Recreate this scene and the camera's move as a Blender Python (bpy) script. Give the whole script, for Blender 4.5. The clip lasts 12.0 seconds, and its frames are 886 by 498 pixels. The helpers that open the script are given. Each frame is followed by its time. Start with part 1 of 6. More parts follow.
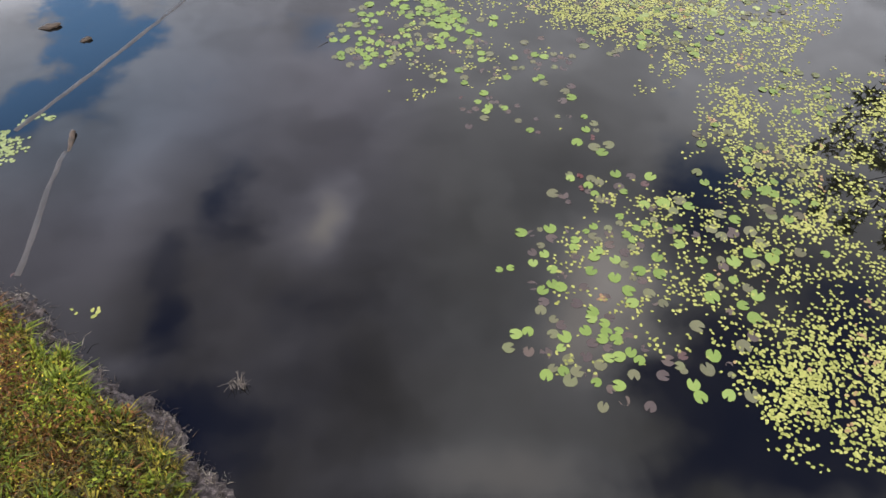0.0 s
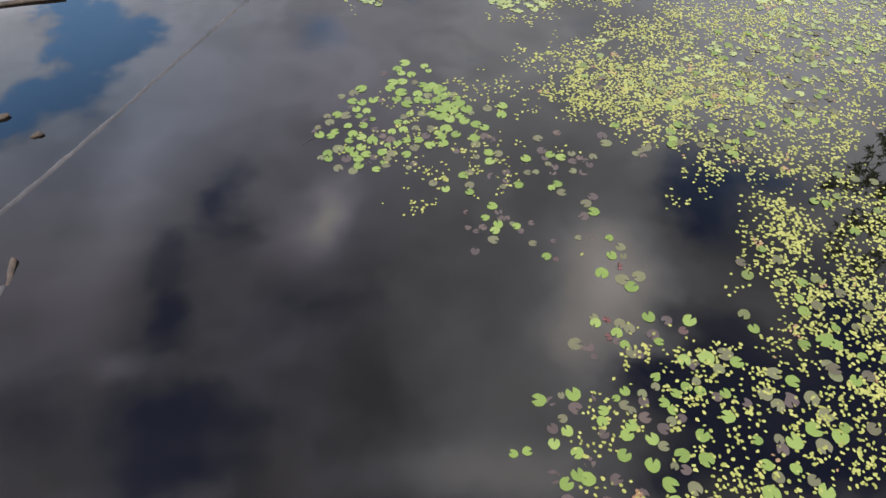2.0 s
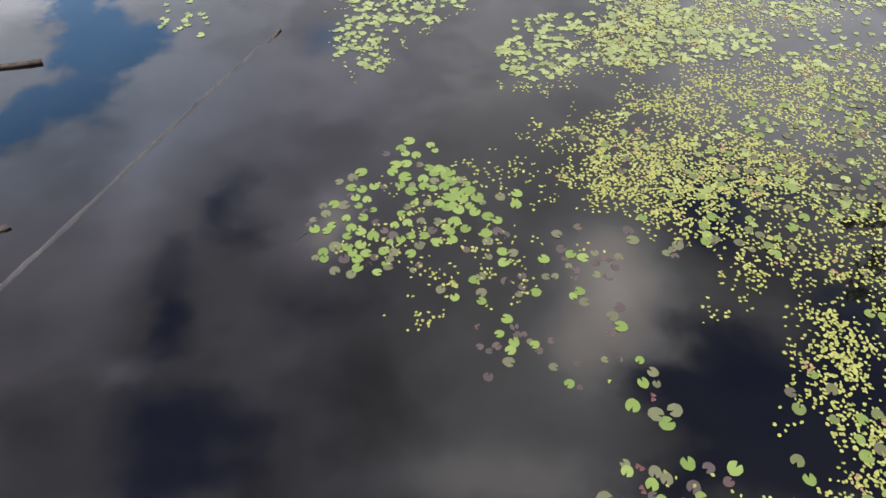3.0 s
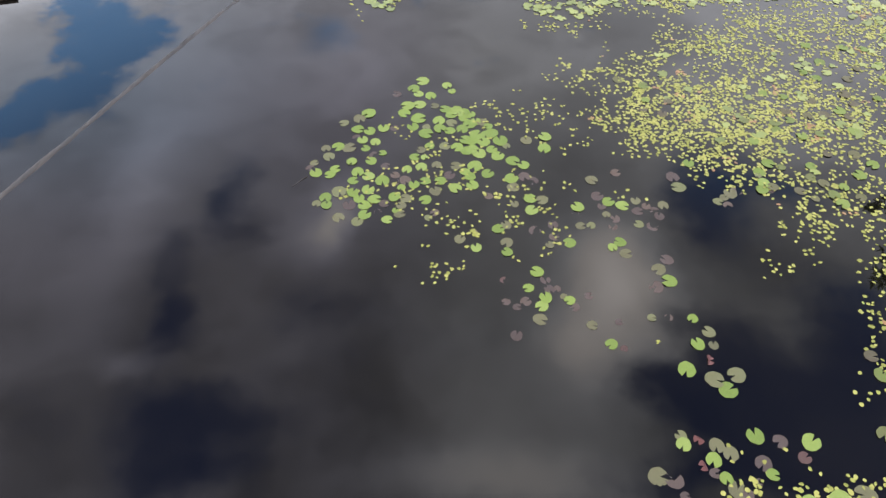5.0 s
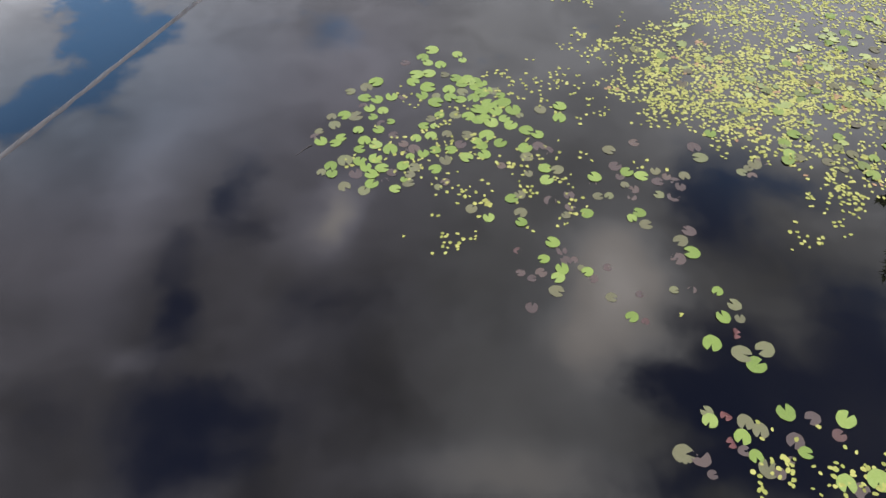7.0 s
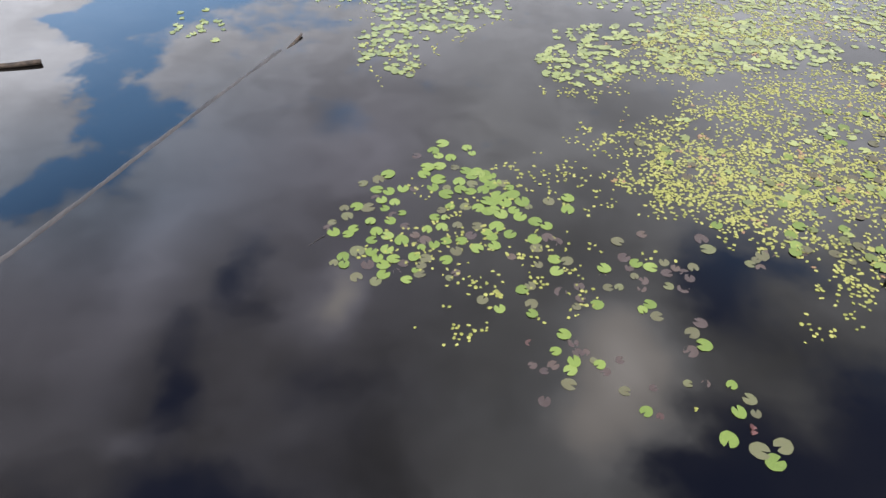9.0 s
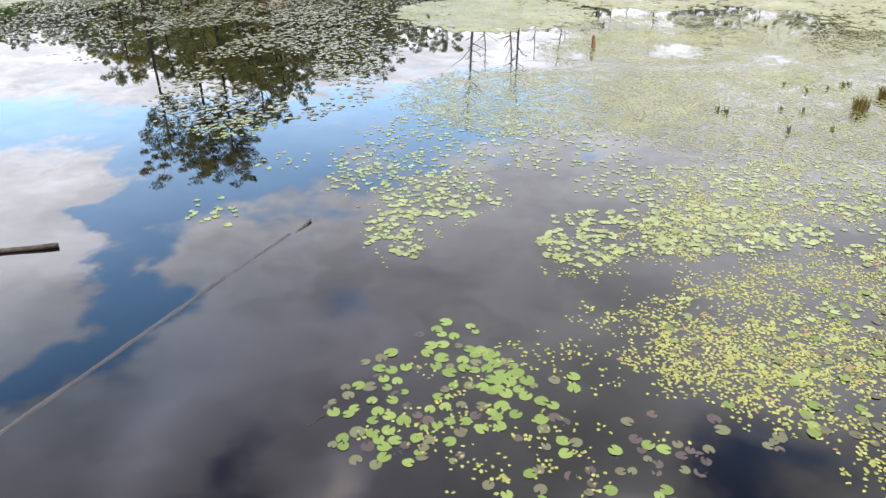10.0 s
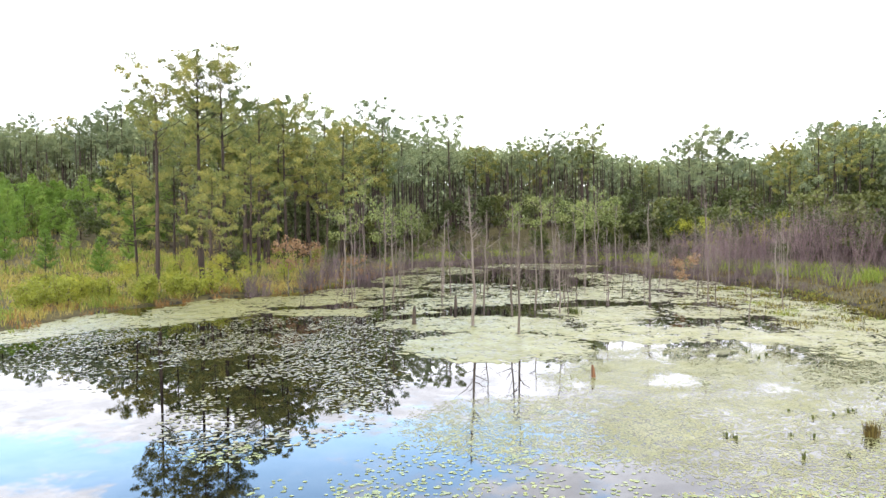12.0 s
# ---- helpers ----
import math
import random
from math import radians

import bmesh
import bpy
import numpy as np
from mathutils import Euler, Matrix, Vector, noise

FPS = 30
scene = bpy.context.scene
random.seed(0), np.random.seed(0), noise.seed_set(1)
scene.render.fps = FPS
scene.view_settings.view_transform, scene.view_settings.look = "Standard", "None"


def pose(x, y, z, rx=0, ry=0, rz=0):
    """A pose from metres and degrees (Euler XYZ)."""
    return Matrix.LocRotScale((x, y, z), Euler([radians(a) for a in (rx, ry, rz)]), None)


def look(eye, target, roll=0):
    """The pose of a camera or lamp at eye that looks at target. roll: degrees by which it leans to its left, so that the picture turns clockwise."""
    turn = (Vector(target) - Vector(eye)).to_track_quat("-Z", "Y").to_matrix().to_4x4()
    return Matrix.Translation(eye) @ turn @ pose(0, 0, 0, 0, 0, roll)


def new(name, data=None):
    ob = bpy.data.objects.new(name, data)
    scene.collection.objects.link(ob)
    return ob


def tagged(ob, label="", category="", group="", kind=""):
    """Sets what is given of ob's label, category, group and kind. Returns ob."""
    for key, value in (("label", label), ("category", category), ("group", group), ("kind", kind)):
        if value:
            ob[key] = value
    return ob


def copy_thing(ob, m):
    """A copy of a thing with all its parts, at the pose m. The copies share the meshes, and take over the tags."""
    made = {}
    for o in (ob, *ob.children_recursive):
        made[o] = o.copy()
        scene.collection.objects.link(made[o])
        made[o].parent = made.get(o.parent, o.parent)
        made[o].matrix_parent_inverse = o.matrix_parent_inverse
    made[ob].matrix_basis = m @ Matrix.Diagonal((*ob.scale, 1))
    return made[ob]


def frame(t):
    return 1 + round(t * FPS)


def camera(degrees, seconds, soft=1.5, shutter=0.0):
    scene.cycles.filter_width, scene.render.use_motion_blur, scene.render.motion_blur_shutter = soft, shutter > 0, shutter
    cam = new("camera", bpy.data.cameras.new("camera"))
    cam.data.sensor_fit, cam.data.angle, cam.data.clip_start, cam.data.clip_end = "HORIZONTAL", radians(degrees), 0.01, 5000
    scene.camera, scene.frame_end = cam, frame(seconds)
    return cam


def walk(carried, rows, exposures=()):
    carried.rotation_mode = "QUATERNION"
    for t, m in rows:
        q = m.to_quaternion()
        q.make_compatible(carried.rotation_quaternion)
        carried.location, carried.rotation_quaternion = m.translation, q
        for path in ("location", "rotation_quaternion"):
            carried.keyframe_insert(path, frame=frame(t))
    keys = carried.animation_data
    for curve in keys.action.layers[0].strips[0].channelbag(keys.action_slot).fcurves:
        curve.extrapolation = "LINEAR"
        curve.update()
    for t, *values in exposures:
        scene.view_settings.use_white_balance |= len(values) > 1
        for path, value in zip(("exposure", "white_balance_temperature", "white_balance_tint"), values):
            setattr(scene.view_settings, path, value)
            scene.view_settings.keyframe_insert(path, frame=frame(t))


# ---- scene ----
cam = camera(64.5, 12.0)
PATH = [
    (0, (0.395, -4.689, 7.704), (0.37, -3.407, 6.168), -0.1),
    (0.5, (0.403, -4.658, 7.671), (0.378, -3.376, 6.136), -0.1),
    (1, (0.383, -4.232, 7.684), (0.359, -2.952, 6.147), -0.0),
    (1.5, (0.362, -3.311, 7.71), (0.337, -2.031, 6.173), -0.1),
    (2, (0.31, -2.014, 7.782), (0.286, -0.736, 6.244), -0.1),
    (2.5, (0.241, -0.636, 7.861), (0.215, 0.644, 6.325), -0.2),
    (2.7, (0.223, -0.344, 7.862), (0.193, 0.947, 6.335), -0.3),
    (4.3, (0.033, 0.176, 7.445), (-0.01, 1.469, 5.919), -0.3),
    (4.5, (-0.02, 0.217, 7.185), (-0.057, 1.499, 5.65), -0.2),
    (5, (-0.016, 0.206, 6.473), (-0.057, 1.49, 4.94), -0.1),
    (5.5, (-0.012, 0.214, 6.14), (-0.057, 1.495, 4.604), -0.2),
    (6, (-0.019, 0.201, 5.969), (-0.065, 1.481, 4.433), -0.0),
    (6.5, (-0.054, 0.199, 5.949), (-0.104, 1.478, 4.412), -0.1),
    (8.5, (-0.193, 0.251, 6.06), (-0.246, 1.534, 4.527), -0.0),
    (8.9, (-0.176, 0.239, 6.058), (-0.243, 1.654, 4.647), -0.2),
    (9, (-0.182, 0.256, 6.091), (-0.251, 1.701, 4.711), -0.3),
    (9.5, (-0.194, 0.247, 6.03), (-0.273, 1.862, 4.854), -0.3),
    (10, (-0.178, 0.238, 5.999), (-0.269, 1.99, 5.039), -0.5),
    (10.1, (-0.169, 0.245, 6.001), (-0.263, 2.02, 5.084), -0.6),
    (10.5, (-0.163, 0.237, 5.959), (-0.262, 2.096, 5.229), -0.5),
    (10.9, (-0.166, 0.25, 5.912), (-0.268, 2.172, 5.37), -0.5),
    (11, (-0.167, 0.235, 5.899), (-0.271, 2.172, 5.409), -0.5),
    (11.5, (-0.177, 0.242, 5.836), (-0.282, 2.225, 5.599), -0.5),
    (12, (-0.151, 0.226, 5.743), (-0.257, 2.222, 5.68), -0.6),
]
walk(cam, [(t, look(eye, target, roll)) for t, eye, target, roll in PATH], [(0.0, 0.0), (8.5, 0.0), (9.5, 0.08), (10.5, 0.20), (11.5, 0.30), (12.0, 0.30)])

# ---- world, sun, exposure ----
SUN_EL, SUN_AZ = 52.0, 205.0          # degrees; azimuth clockwise from +Y
world = bpy.data.worlds.new("sky")
scene.world = world
world.use_nodes = True


class Nodes:
    """Short-hand for node trees."""

    def __init__(self, tree):
        self.tree = tree
        tree.nodes.clear()

    def add(self, kind, operation=""):
        n = self.tree.nodes.new(kind)
        if operation:
            n.operation = operation
        return n

    def link(self, a, b):
        self.tree.links.new(a, b)

    def put(self, socket, v):
        if isinstance(v, bpy.types.NodeSocket):
            self.link(v, socket)
        else:
            socket.default_value = v

    def math(self, op, a, b=0.0, c=0.0):
        n = self.add("ShaderNodeMath", operation=op)
        for s, v in zip(n.inputs, (a, b, c)):
            self.put(s, v)
        return n.outputs[0]

    def vec(self, op, a, b=(0, 0, 0)):
        n = self.add("ShaderNodeVectorMath", operation=op)
        self.put(n.inputs[0], a)
        self.put(n.inputs[1], b)
        return n.outputs[1] if op in ("LENGTH", "DOT_PRODUCT") else n.outputs[0]

    def noise(self, vector, scale, detail=4.0, rough=0.55, color=False):
        n = self.add("ShaderNodeTexNoise")
        if vector is not None:
            self.link(vector, n.inputs["Vector"])
        n.inputs["Scale"].default_value = scale
        n.inputs["Detail"].default_value = detail
        n.inputs["Roughness"].default_value = rough
        return n.outputs["Color" if color else "Fac"]

    def smooth(self, v, lo, hi, to_lo=0.0, to_hi=1.0):
        n = self.add("ShaderNodeMapRange")
        n.interpolation_type = "SMOOTHSTEP"
        self.put(n.inputs[0], v)
        for s, x in zip(n.inputs[1:5], (lo, hi, to_lo, to_hi)):
            s.default_value = x
        return n.outputs[0]

    def mix(self, f, a, b):
        n = self.add("ShaderNodeMix")
        n.data_type = "RGBA"
        self.put(n.inputs[0], f)
        self.put(n.inputs[6], a if isinstance(a, bpy.types.NodeSocket) else (*a, 1))
        self.put(n.inputs[7], b if isinstance(b, bpy.types.NodeSocket) else (*b, 1))
        return n.outputs[2]

    def bump(self, height, strength, distance):
        n = self.add("ShaderNodeBump")
        self.link(height, n.inputs["Height"])
        n.inputs["Strength"].default_value = strength
        n.inputs["Distance"].default_value = distance
        return n.outputs[0]


def build_sky():
    """Blue sky under a broken layer of cloud; the layer is laid out on a plane overhead (u = x/z, v = y/z)."""
    n = Nodes(world.node_tree)
    coord = n.add("ShaderNodeTexCoord").outputs["Generated"]
    sep = n.add("ShaderNodeSeparateXYZ")
    n.link(coord, sep.inputs[0])
    z = n.math("MAXIMUM", sep.outputs[2], 0.04)
    u, v = n.math("DIVIDE", sep.outputs[0], z), n.math("DIVIDE", sep.outputs[1], z)
    both = n.add("ShaderNodeCombineXYZ")
    n.link(u, both.inputs[0]), n.link(v, both.inputs[1])
    flat = both.outputs[0]
    # the finer the farther up, so that puffs keep their size
    warp = n.vec("SUBTRACT", n.noise(flat, 3.2, 3, 0.5, True), (0.5, 0.5, 0.5))
    warp2 = n.vec("SUBTRACT", n.noise(flat, 9.0, 4, 0.6, True), (0.5, 0.5, 0.5))
    reach = n.math("MINIMUM", n.vec("LENGTH", flat), 3.0)
    w = n.add("ShaderNodeVectorMath", operation="SCALE")
    n.link(n.vec("ADD", warp, n.vec("MULTIPLY", warp2, (0.45, 0.45, 0.45))), w.inputs[0])
    n.link(n.math("MULTIPLY", reach, 0.30), w.inputs["Scale"])
    place = n.vec("ADD", flat, w.outputs[0])

    gentle = n.add("ShaderNodeVectorMath", operation="SCALE")
    n.link(n.vec("ADD", warp, n.vec("MULTIPLY", warp2, (0.8, 0.8, 0.8))), gentle.inputs[0])
    gentle.inputs["Scale"].default_value = 0.11
    overhead = n.vec("ADD", flat, gentle.outputs[0])

    def blob(at, cu, cv, su, sv, amount):
        d = n.vec("MULTIPLY", n.vec("SUBTRACT", at, (cu, cv, 0)), (1 / su, 1 / sv, 0))
        return n.math("MULTIPLY", n.math("EXPONENT", n.math("MULTIPLY", n.vec("DOT_PRODUCT", d, d), -1.0)), amount)

    def total(rows, at):
        s = blob(at, *rows[0])
        for r in rows[1:]:
            s = n.math("ADD", s, blob(at, *r))
        return s

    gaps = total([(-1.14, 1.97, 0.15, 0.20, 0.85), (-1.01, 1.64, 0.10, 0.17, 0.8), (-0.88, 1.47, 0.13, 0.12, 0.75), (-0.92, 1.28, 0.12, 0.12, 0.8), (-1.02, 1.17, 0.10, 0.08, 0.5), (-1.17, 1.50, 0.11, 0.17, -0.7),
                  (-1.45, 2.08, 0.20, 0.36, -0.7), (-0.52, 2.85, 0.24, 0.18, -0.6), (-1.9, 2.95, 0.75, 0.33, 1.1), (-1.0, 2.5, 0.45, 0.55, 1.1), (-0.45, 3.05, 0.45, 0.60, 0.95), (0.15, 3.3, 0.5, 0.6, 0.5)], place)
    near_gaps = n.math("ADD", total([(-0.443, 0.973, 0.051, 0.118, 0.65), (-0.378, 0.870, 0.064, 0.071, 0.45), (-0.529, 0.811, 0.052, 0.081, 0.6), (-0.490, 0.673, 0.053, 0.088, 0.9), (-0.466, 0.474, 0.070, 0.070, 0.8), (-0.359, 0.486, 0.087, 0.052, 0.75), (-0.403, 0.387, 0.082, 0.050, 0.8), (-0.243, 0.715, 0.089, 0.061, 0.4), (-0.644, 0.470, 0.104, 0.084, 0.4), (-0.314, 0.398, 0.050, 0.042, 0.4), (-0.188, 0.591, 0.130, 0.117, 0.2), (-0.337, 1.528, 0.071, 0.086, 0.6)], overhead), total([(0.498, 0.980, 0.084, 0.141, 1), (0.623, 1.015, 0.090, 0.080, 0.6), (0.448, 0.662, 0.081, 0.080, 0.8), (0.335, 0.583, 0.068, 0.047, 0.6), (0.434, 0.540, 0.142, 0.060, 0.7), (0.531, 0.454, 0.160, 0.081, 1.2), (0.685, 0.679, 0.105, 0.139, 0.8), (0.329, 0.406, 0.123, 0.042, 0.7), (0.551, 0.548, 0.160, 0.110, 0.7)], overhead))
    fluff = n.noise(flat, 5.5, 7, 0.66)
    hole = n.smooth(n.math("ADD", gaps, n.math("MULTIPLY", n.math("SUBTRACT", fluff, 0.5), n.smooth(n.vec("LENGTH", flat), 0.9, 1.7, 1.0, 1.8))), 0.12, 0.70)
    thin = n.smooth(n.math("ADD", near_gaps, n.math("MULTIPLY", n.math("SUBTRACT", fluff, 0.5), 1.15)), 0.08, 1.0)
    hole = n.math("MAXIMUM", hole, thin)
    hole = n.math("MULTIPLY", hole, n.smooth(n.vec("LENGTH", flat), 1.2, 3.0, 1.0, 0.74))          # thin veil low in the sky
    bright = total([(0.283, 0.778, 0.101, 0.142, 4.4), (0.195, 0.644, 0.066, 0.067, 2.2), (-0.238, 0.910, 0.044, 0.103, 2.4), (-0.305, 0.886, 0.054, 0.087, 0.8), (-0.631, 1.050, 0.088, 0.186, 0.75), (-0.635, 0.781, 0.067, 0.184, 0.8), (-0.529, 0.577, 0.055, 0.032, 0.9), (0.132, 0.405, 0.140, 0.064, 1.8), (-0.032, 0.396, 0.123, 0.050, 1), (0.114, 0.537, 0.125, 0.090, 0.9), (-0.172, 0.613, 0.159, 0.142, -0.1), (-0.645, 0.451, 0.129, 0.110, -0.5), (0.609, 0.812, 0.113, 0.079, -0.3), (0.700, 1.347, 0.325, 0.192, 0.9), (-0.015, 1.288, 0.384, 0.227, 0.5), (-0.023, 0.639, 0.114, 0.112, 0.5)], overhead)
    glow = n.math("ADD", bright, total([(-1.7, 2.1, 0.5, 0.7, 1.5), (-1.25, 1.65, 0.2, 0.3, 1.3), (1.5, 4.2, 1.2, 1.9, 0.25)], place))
    billow = n.math("ADD", n.math("MULTIPLY", n.noise(place, 1.9, 2, 0.5), 0.66), n.math("MULTIPLY", n.noise(place, 6.0, 6, 0.55), 0.34))
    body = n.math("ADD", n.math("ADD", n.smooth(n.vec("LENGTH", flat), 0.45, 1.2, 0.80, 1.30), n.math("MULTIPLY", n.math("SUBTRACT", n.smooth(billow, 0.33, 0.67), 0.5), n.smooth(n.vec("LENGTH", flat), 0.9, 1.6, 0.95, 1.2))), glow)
    low = n.math("ADD", n.smooth(n.vec("LENGTH", flat), 0.55, 2.4, 0.0, 1.5), n.smooth(n.vec("LENGTH", flat), 2.2, 5.0, 0.0, 0.1))
    body = n.math("MAXIMUM", n.math("ADD", body, low), 0.25)
    cloud = n.add("ShaderNodeVectorMath", operation="SCALE")
    veil = n.math("MULTIPLY", n.smooth(u, -0.95, -0.22, 1.0, 0.0), n.smooth(v, 0.75, 1.25))
    tint = n.mix(n.smooth(u, -0.25, 0.08), (0.985, 0.955, 1.15), (0.97, 0.97, 1.03))
    tint = n.mix(veil, tint, (0.70, 0.89, 1.22))          # thinner cloud lets blue through
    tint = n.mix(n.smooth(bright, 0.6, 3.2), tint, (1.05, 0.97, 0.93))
    n.link(n.mix(n.smooth(n.vec("LENGTH", flat), 1.1, 2.2), tint, (0.965, 0.975, 1.06)), cloud.inputs[0])
    n.link(body, cloud.inputs["Scale"])
    sky = n.add("ShaderNodeTexSky")
    sky.sky_type, sky.sun_disc, sky.sun_elevation, sky.sun_rotation = "NISHITA", False, radians(SUN_EL), radians(SUN_AZ)
    sky.air_density, sky.dust_density = 1.0, 0.6
    far = n.vec("LENGTH", flat)
    haze = n.mix(n.smooth(far, 0.9, 1.8), (0.135, 0.128, 0.19), (0.58, 0.82, 0.91))          # the air is brighter low down
    haze = n.mix(n.smooth(far, 1.8, 3.6), haze, (0.92, 1.10, 1.12))
    blue = n.add("ShaderNodeVectorMath", operation="MULTIPLY")
    n.link(sky.outputs[0], blue.inputs[0])
    n.link(haze, blue.inputs[1])
    bg = n.add("ShaderNodeBackground")
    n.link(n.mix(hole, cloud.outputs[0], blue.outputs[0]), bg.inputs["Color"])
    bg.inputs["Strength"].default_value = 1.0
    n.link(bg.outputs[0], n.add("ShaderNodeOutputWorld").inputs["Surface"])


build_sky()
sun = new("sun", bpy.data.lights.new("sun", "SUN"))
sun.data.energy, sun.data.angle, sun.data.color = 2.3, radians(3), (1.0, 0.95, 0.86)
toward = Vector((math.sin(radians(SUN_AZ)) * math.cos(radians(SUN_EL)), math.cos(radians(SUN_AZ)) * math.cos(radians(SUN_EL)), math.sin(radians(SUN_EL))))
sun.matrix_basis = look((0, 0, 60), Vector((0, 0, 60)) - toward)


# ---- materials ----
def surface(name, colours, scale=6.0, rough=0.8, bump=0.0, bump_scale=40.0, vary="", through_light=0.0, spread=0.5, spec=0.3, stretch=(1, 1, 1)):
    """A matte or waxy surface: colours mixed by noise at two scales and, with vary ('object' or 'island'), from piece to piece."""
    m = bpy.data.materials.new(name)
    m.use_nodes = True
    n = Nodes(m.node_tree)
    at = n.vec("MULTIPLY", n.add("ShaderNodeTexCoord").outputs["Object"], stretch)
    f = n.math("ADD", n.math("MULTIPLY", n.noise(at, scale, 5), 0.7), n.math("MULTIPLY", n.noise(at, scale * 7.3, 3), 0.3))
    f = n.smooth(f, 0.3, 0.7)
    if vary:
        chance = n.add("ShaderNodeObjectInfo").outputs["Random"] if vary == "object" else n.add("ShaderNodeNewGeometry").outputs["Random Per Island"]
        f = n.math("ADD", n.math("MULTIPLY", f, 1 - spread), n.math("MULTIPLY", chance, spread))
    ramp = n.add("ShaderNodeValToRGB")
    n.link(f, ramp.inputs[0])
    e = ramp.color_ramp.elements
    while len(e) < len(colours):
        e.new(0.5)
    for i, c in enumerate(colours):
        e[i].position = i / max(1, len(colours) - 1)
        e[i].color = (*c, 1)
    p = n.add("ShaderNodeBsdfPrincipled")
    n.link(ramp.outputs[0], p.inputs["Base Color"])
    n.put(p.inputs["Roughness"], n.smooth(n.noise(at, scale * 2.1, 3), 0.25, 0.75, max(rough - 0.1, 0.05), min(rough + 0.1, 1)))
    p.inputs["Specular IOR Level"].default_value = spec
    if bump:
        n.link(n.bump(n.noise(at, bump_scale, 5, 0.6), bump, 0.02), p.inputs["Normal"])
    out = p.outputs[0]
    if through_light:
        t = n.add("ShaderNodeBsdfTranslucent")
        n.link(ramp.outputs[0], t.inputs["Color"])
        mixed = n.add("ShaderNodeMixShader")
        mixed.inputs[0].default_value = through_light
        n.link(out, mixed.inputs[1]), n.link(t.outputs[0], mixed.inputs[2])
        out = mixed.outputs[0]
    n.link(out, n.add("ShaderNodeOutputMaterial").inputs["Surface"])
    return m


def water_surface():
    """Still, peat-dark water: a clear mirror over near-black."""
    m = bpy.data.materials.new("pond_water")
    m.use_nodes = True
    n = Nodes(m.node_tree)
    at = n.add("ShaderNodeTexCoord").outputs["Object"]
    p = n.add("ShaderNodeBsdfPrincipled")
    n.link(n.mix(n.smooth(n.noise(at, 0.5, 4), 0.3, 0.7), (0.0022, 0.0021, 0.0020), (0.0055, 0.0050, 0.0040)), p.inputs["Base Color"])
    p.inputs["Roughness"].default_value = 0.0
    p.inputs["IOR"].default_value = 1.45
    n.link(p.outputs[0], n.add("ShaderNodeOutputMaterial").inputs["Surface"])
    return m


